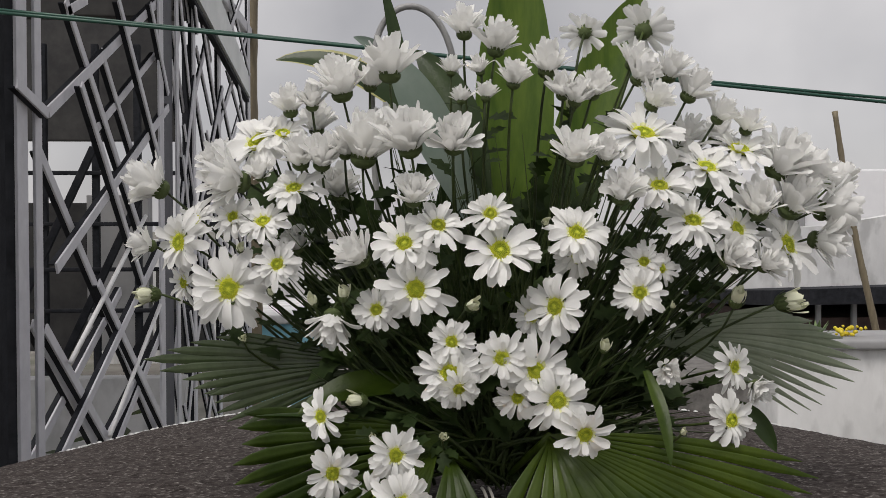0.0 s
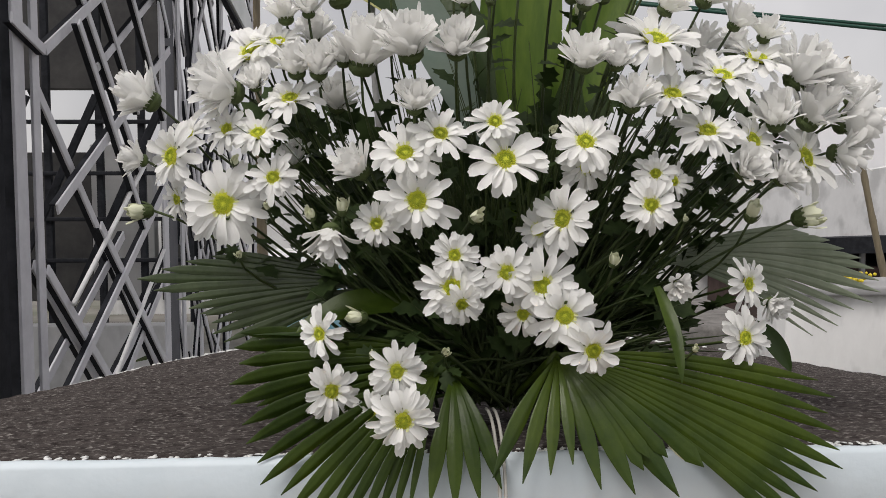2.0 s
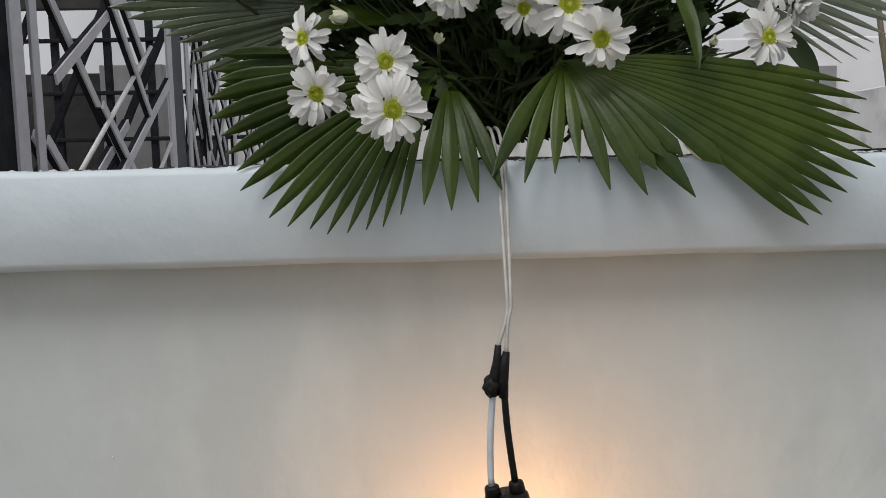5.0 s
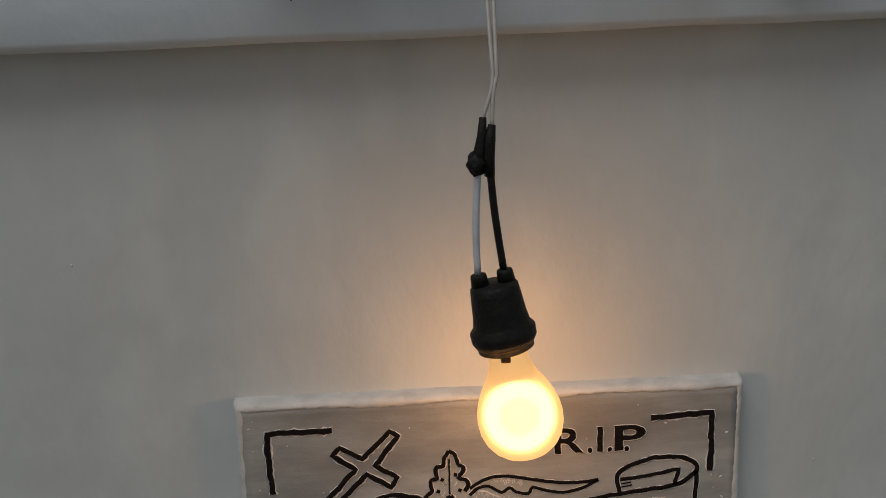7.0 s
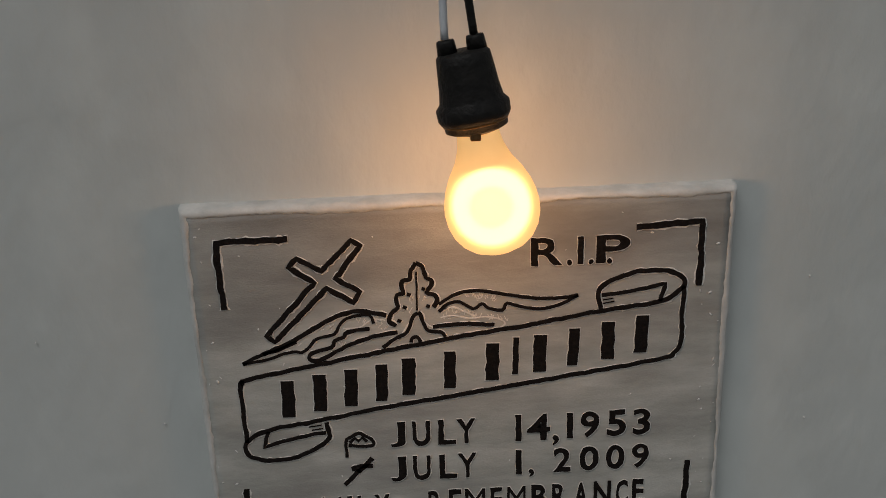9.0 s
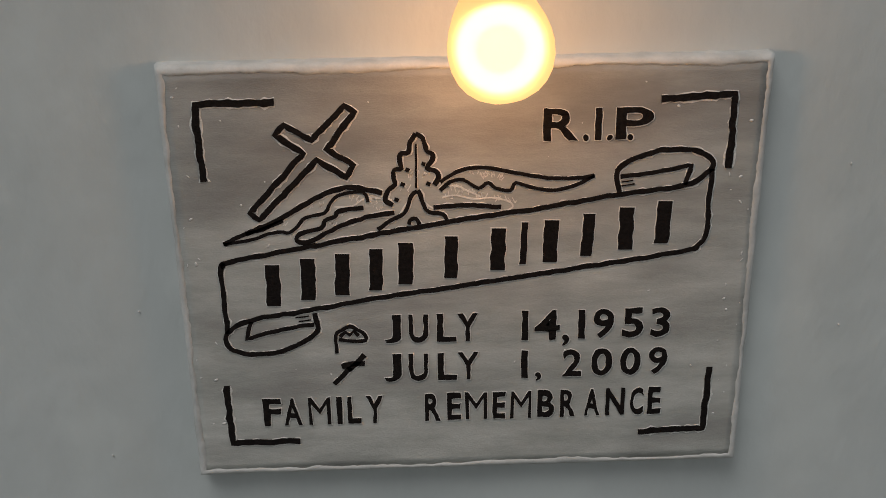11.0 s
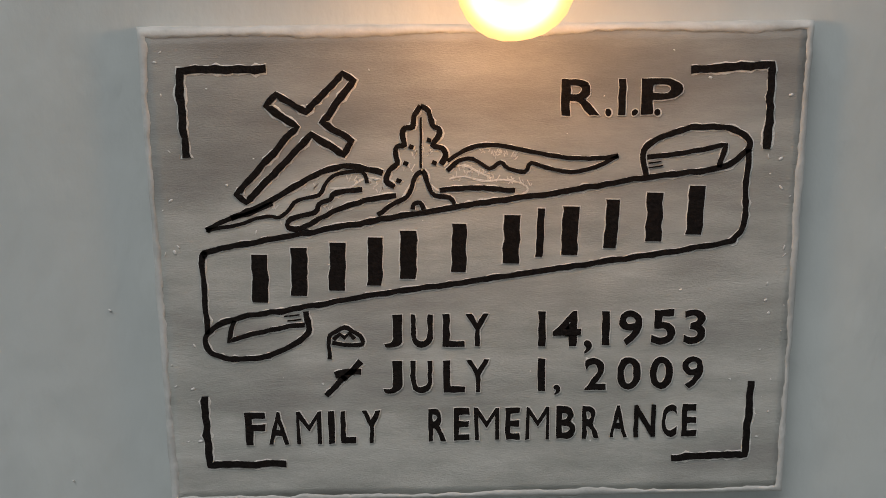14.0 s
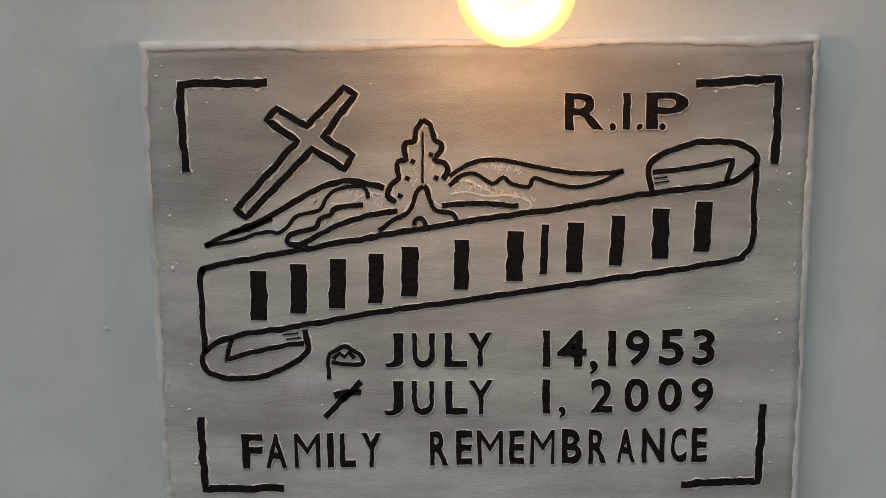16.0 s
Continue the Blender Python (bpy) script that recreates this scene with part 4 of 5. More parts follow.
def petal(bm, phi, r0, z0, length, width, th0, th1, cup, twist, notch):
    """One petal: a curved, cupped blade that leaves the head at the angle phi."""
    nu = 7
    out, tang = Vector((math.cos(phi), math.sin(phi), 0)), Vector((-math.sin(phi), math.cos(phi), 0))
    p, rows_ = out * r0 + Vector((0, 0, z0)), []
    for i in range(nu + 1):
        s = i / nu
        th = th0 + (th1 - th0) * s
        d = out * math.cos(th) + Vector((0, 0, math.sin(th)))
        nrm = -out * math.sin(th) + Vector((0, 0, math.cos(th)))
        w = width * (0.38 + 0.62 * min(1, s * 1.5) ** 0.8) * math.sqrt(max(0.16, 1 - max(0, (s - 0.70) / 0.33) ** 3.0))
        a = twist * s
        sd = tang * math.cos(a) + nrm * math.sin(a)
        tip = notch if i == nu else 0
        rows_.append([bm.verts.new(p - sd * w * 0.5 + nrm * cup * w), bm.verts.new(p - sd * w * 0.2 - nrm * 0.02 * w), bm.verts.new(p - d * tip), bm.verts.new(p + sd * w * 0.2 - nrm * 0.02 * w), bm.verts.new(p + sd * w * 0.5 + nrm * cup * w)])
        p = p + d * (length / nu)
    for a, b in zip(rows_, rows_[1:]):
        for k in range(4):
            bm.faces.new((a[k], a[k + 1], b[k + 1], b[k]))


def head_meshes(kind, r):
    bm = bmesh.new()
    if kind == "open":
        layers = [(r.randint(14, 16), 0.18, 0.00, 0.88, 0.29, 8, -22), (r.randint(11, 13), 0.17, 0.04, 0.76, 0.28, 26, -4), (r.randint(5, 8), 0.20, 0.06, 0.50, 0.24, 46, 24), (r.randint(20, 24), 0.22, 0.06, 0.15, 0.09, 46, 20)]
    elif kind == "cup":
        layers = [(13, 0.18, 0.00, 0.84, 0.34, 50, 36), (13, 0.14, 0.03, 0.92, 0.33, 64, 60), (11, 0.10, 0.05, 0.93, 0.31, 76, 78), (8, 0.05, 0.06, 0.86, 0.28, 87, 98)]
    else:
        layers = [(10, 0.16, 0.02, 0.86, 0.32, 58, 116), (9, 0.12, 0.04, 0.84, 0.28, 68, 112), (6, 0.06, 0.05, 0.76, 0.20, 84, 100)]
    white_faces = 0
    for count, r0, z0, length, width, a0, a1 in layers:
        if kind == "open" and length < 0.2:
            white_faces = len(bm.faces)
        spin = r.uniform(0, 6)
        for i in range(count):
            if r.random() < 0.04:
                continue
            wild = 2.0 if r.random() < 0.36 else 1
            petal(bm, spin + (i + r.uniform(-0.38, 0.38)) * math.tau / count, r0, z0, length * r.uniform(0.74, 1.2), width * r.uniform(0.74, 1.16),
                  radians(a0 + r.uniform(-12, 12)), radians(a1 + r.uniform(-22, 18) * wild - (18 if wild > 1 and kind == "open" else 0)), r.uniform(0.02, 0.22), r.uniform(-0.35, 0.35) * wild, r.uniform(-0.01, 0.045))
    me = bpy.data.meshes.new("flower_" + kind)
    bm.to_mesh(me)
    bm.free()
    me.materials.append(M_BUDPETAL if kind == "bud" else M_PETAL)
    if kind == "open":
        me.materials.append(M_INNER)
        for f in me.polygons:
            f.material_index = 1 if f.index >= white_faces else 0
    me.shade_smooth()
    # green cup under the petals
    bm = bmesh.new()
    if kind == "bud":
        lathe(bm, [(0.05, -0.20), (0.20, -0.14), (0.30, 0.0), (0.30, 0.14), (0.26, 0.24)], sides=14)
    else:
        lathe(bm, [(0.05, -0.20), (0.17, -0.17), (0.27, -0.07), (0.29, 0.04), (0.20, 0.08)], sides=14)
    count = 13
    for i in range(count):
        petal(bm, i * math.tau / count, 0.20 if kind != "bud" else 0.28, -0.08, 0.26 if kind != "bud" else 0.40, 0.11, radians(50 if kind == "open" else 66), radians(20 if kind == "open" else 70), 0.05, 0, 0)
    mc = bpy.data.meshes.new("calyx_" + kind)
    bm.normal_update()
    bm.to_mesh(mc)
    bm.free()
    mc.materials.append(M_CALYX)
    mc.shade_smooth()
    md = None
    if kind != "bud":
        bm = bmesh.new()
        rad = 0.28 if kind == "open" else 0.13
        for i in range(150):
            s = math.sqrt((i + 0.5) / 150)
            a = i * 2.39996
            h = 0.07 + 0.09 * (1 - s * s) - 0.16 * max(0, 0.5 - s)
            m = Matrix.Translation((rad * s * math.cos(a), rad * s * math.sin(a), h)) @ Matrix.Diagonal((0.021, 0.021, 0.036 * r.uniform(0.7, 1.3), 1))
            first = len(bm.faces)
            bmesh.ops.create_icosphere(bm, subdivisions=1, radius=1, matrix=m)
            if s < 0.58 + r.uniform(-0.1, 0.1):
                bm.faces.ensure_lookup_table()
                for f in bm.faces[first:]:
                    f.material_index = 1
        lathe(bm, [(rad * 0.5, 0.0), (rad * 1.02, 0.02), (rad, 0.07), (rad * 0.6, 0.11), (0.01, 0.13)], sides=16)
        md = bpy.data.meshes.new("disc_" + kind)
        bm.normal_update()
        bm.to_mesh(md)
        bm.free()
        md.materials.append(M_DISC)
        md.materials.append(M_DISC_GREEN)
        md.shade_smooth()
    return me, mc, md


shapes = {k: [head_meshes(k, random.Random(10 * i + len(k))) for i in range(n)] for k, n in (("open", 7), ("cup", 6), ("bud", 3))}
stems = []


def bloom(kind, x, y, z, size, ax, ay, az):
    """A flower head at its place, its axis along (ax, ay, az), with disc, calyx and stem."""
    me, mc, md = shapes[kind][len(stems) % len(shapes[kind])]
    at, axis_ = Vector((x, y, z)), Vector((ax, ay, az)).normalized()
    if kind == "open":
        at = at - axis_ * 0.1 * size
    head = new("flower", me)
    head.parent = spray
    turn = axis_.to_track_quat("Z", "Y").to_matrix().to_4x4() @ Matrix.Rotation(rng.uniform(0, 6.28), 4, "Z")
    k = size
    head.matrix_local = Matrix.Translation(at - ROOT) @ turn @ Matrix.Scale(k, 4)
    if kind == "bud":
        tagged(head, "half-closed cream bud")
    ob = new("calyx", mc)
    ob.parent = head
    if md:
        ob = new("disc", md)
        ob.parent = head
    start = at - axis_ * 0.17 * k
    foot = ROOT + Vector((rng.uniform(-0.03, 0.03) + 0.22 * x, rng.uniform(-0.03, 0.03), rng.uniform(0.0, 0.05)))
    reach = (start - foot).length
    c1 = start - axis_ * min(0.06, reach * 0.3) + Vector((0, 0.03, -0.02))
    c2 = foot + Vector((0.25 * (x - foot.x), 0.02, 0.35 * max(0.05, z - foot.z)))
    path_ = bezier(start, c1, c2, foot, 10)
    bm = bmesh.new()
    tube(bm, [p - ROOT for p in path_], [0.0012 + 0.0007 * i / 10 for i in range(11)], 6)
    part("stem", bm, M_STEM, spray)
    stems.append(path_)


bloom('open', 0.105, 0.083, 1.555, 0.022, 0.35, 0.82, 0.45)
bloom('open', 0.169, 0.104, 1.562, 0.030, 0.30, 0.87, 0.40)
bloom('open', -0.216, 0.074, 1.446, 0.037, -0.35, -0.72, 0.60)
bloom('open', -0.191, 0.069, 1.454, 0.028, 0.00, -0.60, 0.80)
bloom('open', -0.178, 0.043, 1.400, 0.029, -0.10, -0.62, 0.78)
bloom('open', -0.237, 0.056, 1.373, 0.022, -0.35, -0.85, 0.40)
bloom('open', -0.207, 0.044, 1.369, 0.027, -0.10, -0.69, 0.72)
bloom('open', -0.292, 0.076, 1.349, 0.033, -0.60, -0.79, 0.12)
bloom('open', -0.282, 0.106, 1.371, 0.021, -0.30, -0.81, 0.50)
bloom('open', -0.240, 0.049, 1.305, 0.038, -0.10, -0.99, 0.08)
bloom('open', -0.291, 0.092, 1.309, 0.024, -0.75, -0.66, 0.00)
bloom('open', -0.193, 0.033, 1.329, 0.024, -0.15, -0.90, 0.40)
bloom('open', -0.076, -0.021, 1.349, 0.029, 0.00, -0.84, 0.55)
bloom('open', -0.046, -0.021, 1.365, 0.026, 0.05, -0.80, 0.60)
bloom('open', -0.000, -0.021, 1.375, 0.023, 0.00, -0.87, 0.50)
bloom('open', 0.008, -0.027, 1.343, 0.035, 0.00, -0.87, 0.50)
bloom('open', 0.077, -0.020, 1.358, 0.029, 0.05, -0.88, 0.48)
bloom('open', 0.081, -0.002, 1.337, 0.023, 0.05, -0.97, -0.25)
bloom('open', -0.066, -0.026, 1.309, 0.032, 0.00, -1.00, 0.08)
bloom('open', -0.101, 0.009, 1.288, 0.022, -0.20, -0.95, 0.25)
bloom('open', 0.056, -0.027, 1.293, 0.032, -0.72, -0.69, 0.10)
bloom('open', 0.038, -0.009, 1.283, 0.022, -0.70, -0.71, 0.00)
bloom('open', -0.035, -0.029, 1.263, 0.021, 0.00, -0.99, 0.10)
bloom('open', -0.037, -0.029, 1.236, 0.029, 0.00, -0.99, 0.15)
bloom('open', -0.029, -0.033, 1.222, 0.021, 0.00, -0.92, -0.40)
bloom('open', 0.009, -0.030, 1.248, 0.025, -0.15, -0.99, 0.00)
bloom('open', 0.039, -0.029, 1.237, 0.030, 0.00, -1.00, 0.06)
bloom('open', 0.057, -0.036, 1.212, 0.031, 0.05, -1.00, 0.00)
bloom('open', 0.079, -0.048, 1.184, 0.026, 0.12, -0.97, -0.20)
bloom('open', 0.024, -0.019, 1.211, 0.021, -0.30, -0.95, -0.10)
bloom('open', 0.135, -0.014, 1.304, 0.024, -0.15, -0.98, 0.10)
bloom('open', 0.145, 0.009, 1.331, 0.019, -0.10, -0.95, 0.30)
bloom('open', 0.163, 0.014, 1.324, 0.017, 0.30, -0.95, 0.10)
bloom('open', 0.149, 0.025, 1.451, 0.042, 0.10, -0.59, 0.80)
bloom('open', 0.159, 0.008, 1.401, 0.031, 0.00, -0.65, 0.76)
bloom('open', 0.211, 0.031, 1.420, 0.034, 0.10, -0.59, 0.80)
bloom('open', 0.251, 0.054, 1.439, 0.037, 0.10, -0.52, 0.85)
bloom('open', 0.191, 0.009, 1.369, 0.030, 0.00, -0.71, 0.70)
bloom('open', 0.238, 0.024, 1.361, 0.032, 0.50, -0.74, 0.45)
bloom('open', 0.297, 0.048, 1.346, 0.038, 0.55, -0.76, 0.35)
bloom('open', 0.233, 0.016, 1.232, 0.024, 0.55, -0.83, 0.10)
bloom('open', 0.221, -0.010, 1.187, 0.026, 0.35, -0.92, 0.15)
bloom('open', -0.151, 0.001, 1.193, 0.023, -0.55, -0.83, 0.10)
bloom('open', -0.139, -0.025, 1.148, 0.025, 0.35, -0.94, 0.05)
bloom('open', -0.084, -0.054, 1.170, 0.024, 0.20, -0.98, 0.05)
bloom('cup', -0.016, 0.069, 1.549, 0.028, 0.00, -0.24, 0.97)
bloom('cup', 0.013, 0.056, 1.531, 0.030, 0.15, -0.27, 0.95)
bloom('cup', -0.031, 0.039, 1.507, 0.016, 0.00, -0.00, 1.00)
bloom('cup', -0.003, 0.039, 1.508, 0.016, -0.30, -0.32, 0.90)
bloom('cup', 0.027, 0.032, 1.496, 0.024, 0.10, -0.30, 0.95)
bloom('cup', 0.060, 0.043, 1.509, 0.030, 0.10, -0.35, 0.93)
bloom('cup', 0.147, 0.066, 1.520, 0.024, 0.35, -0.39, 0.85)
bloom('cup', 0.150, 0.056, 1.504, 0.026, 0.50, -0.43, 0.75)
bloom('cup', 0.184, 0.069, 1.509, 0.028, 0.20, -0.39, 0.90)
bloom('cup', 0.202, 0.062, 1.489, 0.029, 0.40, -0.34, 0.85)
bloom('cup', 0.160, 0.042, 1.478, 0.026, 0.45, -0.40, 0.80)
bloom('cup', 0.230, 0.060, 1.467, 0.023, 0.50, -0.33, 0.80)
bloom('cup', 0.261, 0.067, 1.457, 0.023, 0.30, -0.37, 0.88)
bloom('cup', -0.023, 0.021, 1.478, 0.014, 0.00, -0.00, 1.00)
bloom('cup', 0.000, 0.022, 1.481, 0.016, 0.10, -0.00, 1.00)
bloom('cup', 0.073, 0.029, 1.485, 0.022, -0.10, -0.42, 0.90)
bloom('cup', 0.084, 0.027, 1.479, 0.024, 0.15, -0.41, 0.90)
bloom('cup', 0.102, 0.035, 1.487, 0.025, 0.20, -0.39, 0.90)
bloom('cup', -0.088, 0.044, 1.505, 0.037, 0.00, -0.20, 0.98)
bloom('cup', -0.134, 0.074, 1.491, 0.037, -0.20, -0.34, 0.92)
bloom('cup', -0.107, 0.072, 1.498, 0.024, 0.10, -0.30, 0.95)
bloom('cup', -0.184, 0.077, 1.474, 0.026, -0.10, -0.30, 0.95)
bloom('cup', -0.163, 0.074, 1.479, 0.022, 0.00, -0.31, 0.95)
bloom('cup', -0.162, 0.114, 1.461, 0.028, 0.00, -0.44, 0.90)
bloom('cup', -0.172, 0.049, 1.422, 0.029, -0.05, -0.43, 0.90)
bloom('cup', -0.152, 0.043, 1.421, 0.029, 0.05, -0.43, 0.90)
bloom('cup', -0.130, 0.041, 1.430, 0.022, 0.10, -0.30, 0.95)
bloom('cup', -0.113, 0.036, 1.426, 0.043, 0.10, -0.30, 0.95)
bloom('cup', -0.070, 0.002, 1.433, 0.040, -0.20, -0.49, 0.85)
bloom('cup', -0.031, -0.000, 1.434, 0.032, 0.00, -0.66, 0.75)
bloom('cup', -0.229, 0.063, 1.406, 0.039, -0.90, -0.41, 0.15)
bloom('cup', -0.210, 0.057, 1.410, 0.019, -0.20, -0.57, 0.80)
bloom('cup', -0.139, 0.091, 1.395, 0.029, 0.00, -0.60, 0.80)
bloom('cup', -0.313, 0.099, 1.400, 0.036, -0.80, -0.33, 0.50)
bloom('cup', -0.179, 0.090, 1.342, 0.023, -0.10, -0.42, 0.90)
bloom('cup', -0.321, 0.091, 1.345, 0.022, -0.90, -0.39, 0.20)
bloom('bud', -0.315, 0.084, 1.298, 0.023, -0.95, -0.31, 0.00)
bloom('cup', -0.068, -0.015, 1.385, 0.025, 0.00, -0.47, 0.88)
bloom('cup', -0.113, 0.012, 1.332, 0.028, -0.60, -0.39, 0.70)
bloom('cup', -0.141, 0.017, 1.283, 0.029, -0.05, -0.43, -0.90)
bloom('cup', 0.079, -0.000, 1.423, 0.031, 0.00, -0.57, 0.82)
bloom('cup', 0.108, 0.004, 1.423, 0.022, 0.00, -0.44, 0.90)
bloom('cup', 0.119, -0.006, 1.388, 0.028, 0.00, -0.53, 0.85)
bloom('cup', 0.290, 0.063, 1.417, 0.042, 0.45, -0.48, 0.75)
bloom('cup', 0.324, 0.079, 1.410, 0.034, 0.60, -0.47, 0.65)
bloom('cup', 0.300, 0.056, 1.378, 0.039, 0.40, -0.45, 0.80)
bloom('cup', 0.343, 0.080, 1.379, 0.039, 0.93, -0.34, 0.15)
bloom('cup', 0.263, 0.038, 1.375, 0.034, -0.10, -0.46, 0.88)
bloom('cup', 0.331, 0.067, 1.350, 0.032, 0.85, -0.52, -0.10)
bloom('cup', 0.224, 0.014, 1.331, 0.027, 0.30, -0.78, 0.55)
bloom('cup', 0.265, 0.031, 1.325, 0.025, 0.40, -0.77, 0.50)
bloom('bud', 0.233, 0.016, 1.290, 0.020, 0.10, -0.42, 0.90)
bloom('bud', 0.285, 0.039, 1.289, 0.027, 0.90, -0.36, 0.25)
bloom('bud', 0.101, -0.021, 1.253, 0.013, 0.00, -0.60, 0.80)
bloom('cup', 0.160, -0.008, 1.236, 0.017, 0.00, -0.95, -0.30)
bloom('cup', 0.252, 0.016, 1.215, 0.019, 0.30, -0.87, -0.40)
bloom('bud', 0.169, -0.031, 1.180, 0.008, 0.00, -0.87, 0.50)
bloom('bud', 0.167, -0.006, 1.289, 0.007, 0.00, -0.71, 0.70)
bloom('bud', -0.158, 0.021, 1.292, 0.013, -0.20, -0.57, 0.80)
bloom('bud', -0.131, 0.015, 1.297, 0.015, 0.05, -0.31, 0.95)
bloom('bud', -0.226, 0.043, 1.258, 0.010, 0.20, -0.89, 0.40)
bloom('bud', -0.229, 0.047, 1.341, 0.010, 0.20, -0.77, 0.60)
bloom('bud', -0.198, 0.033, 1.301, 0.009, 0.00, -0.87, 0.50)
bloom('bud', -0.112, -0.001, 1.207, 0.018, -0.90, -0.41, 0.15)
bloom('bud', -0.104, -0.017, 1.177, 0.009, -0.10, -0.91, 0.40)
bloom('bud', -0.044, -0.051, 1.184, 0.010, 0.00, -0.92, 0.40)
bloom('bud', -0.020, -0.030, 1.293, 0.015, 0.50, -0.81, 0.30)
bloom('bud', 0.048, -0.021, 1.366, 0.009, 0.00, -0.95, 0.30)
bloom('bud', 0.092, 0.088, 1.479, 0.015, 0.05, -0.31, 0.95)
bloom('cup', 0.253, 0.132, 1.453, 0.027, 0.20, -0.39, 0.90)
bloom('cup', 0.201, 0.091, 1.429, 0.029, 0.20, -0.49, 0.85)
bloom('cup', 0.397, 0.172, 1.407, 0.031, 0.70, -0.39, 0.60)
bloom('cup', 0.207, 0.092, 1.449, 0.027, 0.20, -0.39, 0.90)
bloom('cup', -0.208, 0.119, 1.443, 0.029, -0.20, -0.49, 0.85)
bloom('cup', -0.260, 0.143, 1.426, 0.028, -0.50, -0.51, 0.70)
bloom('cup', -0.088, 0.086, 1.456, 0.026, 0.00, -0.39, 0.92)
bloom('open', -0.079, -0.073, 1.134, 0.027, 0.10, -0.99, -0.10)
bloom('open', -0.104, -0.026, 1.125, 0.023, -0.55, -0.83, -0.05)


def lobed_leaf(bm, at, along, normal, size):
    """A small lobed chrysanthemum leaf."""
    d = along.normalized()
    nrm = (normal - d * d.dot(normal)).normalized()
    s = d.cross(nrm)
    outline_ = [(0, 0), (0.16, 0.10), (0.22, 0.26), (0.34, 0.14), (0.48, 0.34), (0.58, 0.18), (0.76, 0.26), (0.84, 0.10), (1.0, 0.0)]
    spine = [bm.verts.new(at + d * size * u - nrm * size * 0.25 * u * u) for u, w in outline_]
    for sg in (1, -1):
        side_ = [spine[0]] + [bm.verts.new(at + d * size * u + s * sg * size * w + nrm * size * (0.16 * w - 0.25 * u * u)) for u, w in outline_[1:-1]] + [spine[-1]]
        for i in range(len(outline_) - 1):
            f = [spine[i], spine[i + 1], side_[i + 1], side_[i]]
            f = [v for k, v in enumerate(f) if v not in f[:k]]
            if len(f) > 2:
                bm.faces.new(f if sg > 0 else f[::-1])


bm = bmesh.new()
for path_ in stems:
    for k in range(7):
        i = rng.randint(2, 9)
        at = path_[i] - ROOT
        along = Vector((rng.uniform(-1, 1), rng.uniform(-0.9, 0.4), rng.uniform(-0.4, 0.9)))
        lobed_leaf(bm, at, along, Vector((rng.uniform(-0.6, 0.6), -0.5, 1)), rng.uniform(0.016, 0.034))
for k in range(230):
    a, rr = rng.uniform(0, 6.28), math.sqrt(rng.random())
    at = Vector((0.03 + 0.18 * rr * math.cos(a), 0.07 + rng.uniform(-0.04, 0.09), 1.215 + 0.085 * rr * math.sin(a))) - ROOT
    along = Vector((at.x * 2 + rng.uniform(-0.8, 0.8), rng.uniform(-0.7, 0.3), at.z + rng.uniform(-0.6, 0.8)))
    lobed_leaf(bm, at, along, Vector((rng.uniform(-0.6, 0.6), -0.6, 0.8)), rng.uniform(0.02, 0.042))
for k in range(260):
    at = Vector((rng.uniform(-0.22, 0.30), rng.uniform(0.12, 0.20), rng.uniform(1.15, 1.40))) - ROOT
    at.x *= 0.55 + 1.6 * max(0, at.z)
    along = Vector((rng.uniform(-1, 1), rng.uniform(-0.4, 0.4), rng.uniform(-0.5, 1)))
    lobed_leaf(bm, at, along, Vector((rng.uniform(-0.6, 0.6), -1, 0.4)), rng.uniform(0.025, 0.05))
tagged(part("foliage", bm, M_FOLIAGE, spray, "dark lobed chrysanthemum leaves"), kind="stuff")


bm = bmesh.new()
for k in range(560):
    a = rng.uniform(-1.35, 1.35) if k < 400 else rng.uniform(-0.75, 0.75)
    foot = ROOT + Vector((rng.uniform(-0.05, 0.05), rng.uniform(-0.03, 0.04), rng.uniform(0.0, 0.05)))
    reach = rng.uniform(0.08, 0.27 - 0.09 * abs(a)) if k < 400 else rng.uniform(0.22, 0.36)
    tip = foot + Vector((math.sin(a) * reach * 1.15, rng.uniform(-0.07, 0.05), math.cos(a) * reach * 0.9))
    mid = foot.lerp(tip, 0.5) + Vector((0, 0, rng.uniform(0.0, 0.03)))
    pts = bezier(foot, foot.lerp(mid, 0.6), mid, tip, 6)
    wide = rng.uniform(0.0012, 0.0032) if k < 400 else rng.uniform(0.0009, 0.0013)
    tube(bm, [p - ROOT for p in pts], [0.0012, wide, wide, wide, wide * 0.9, wide * 0.6, 0.0004], 4, False)
tagged(part("shoot_tangle", bm, M_STEM, spray, "tangle of thin dark green shoots"), kind="stuff")


def mix3(values, s):
    a, b, c = values
    return a + (b - a) * s * 2 if s < 0.5 else b + (c - b) * (s - 0.5) * 2


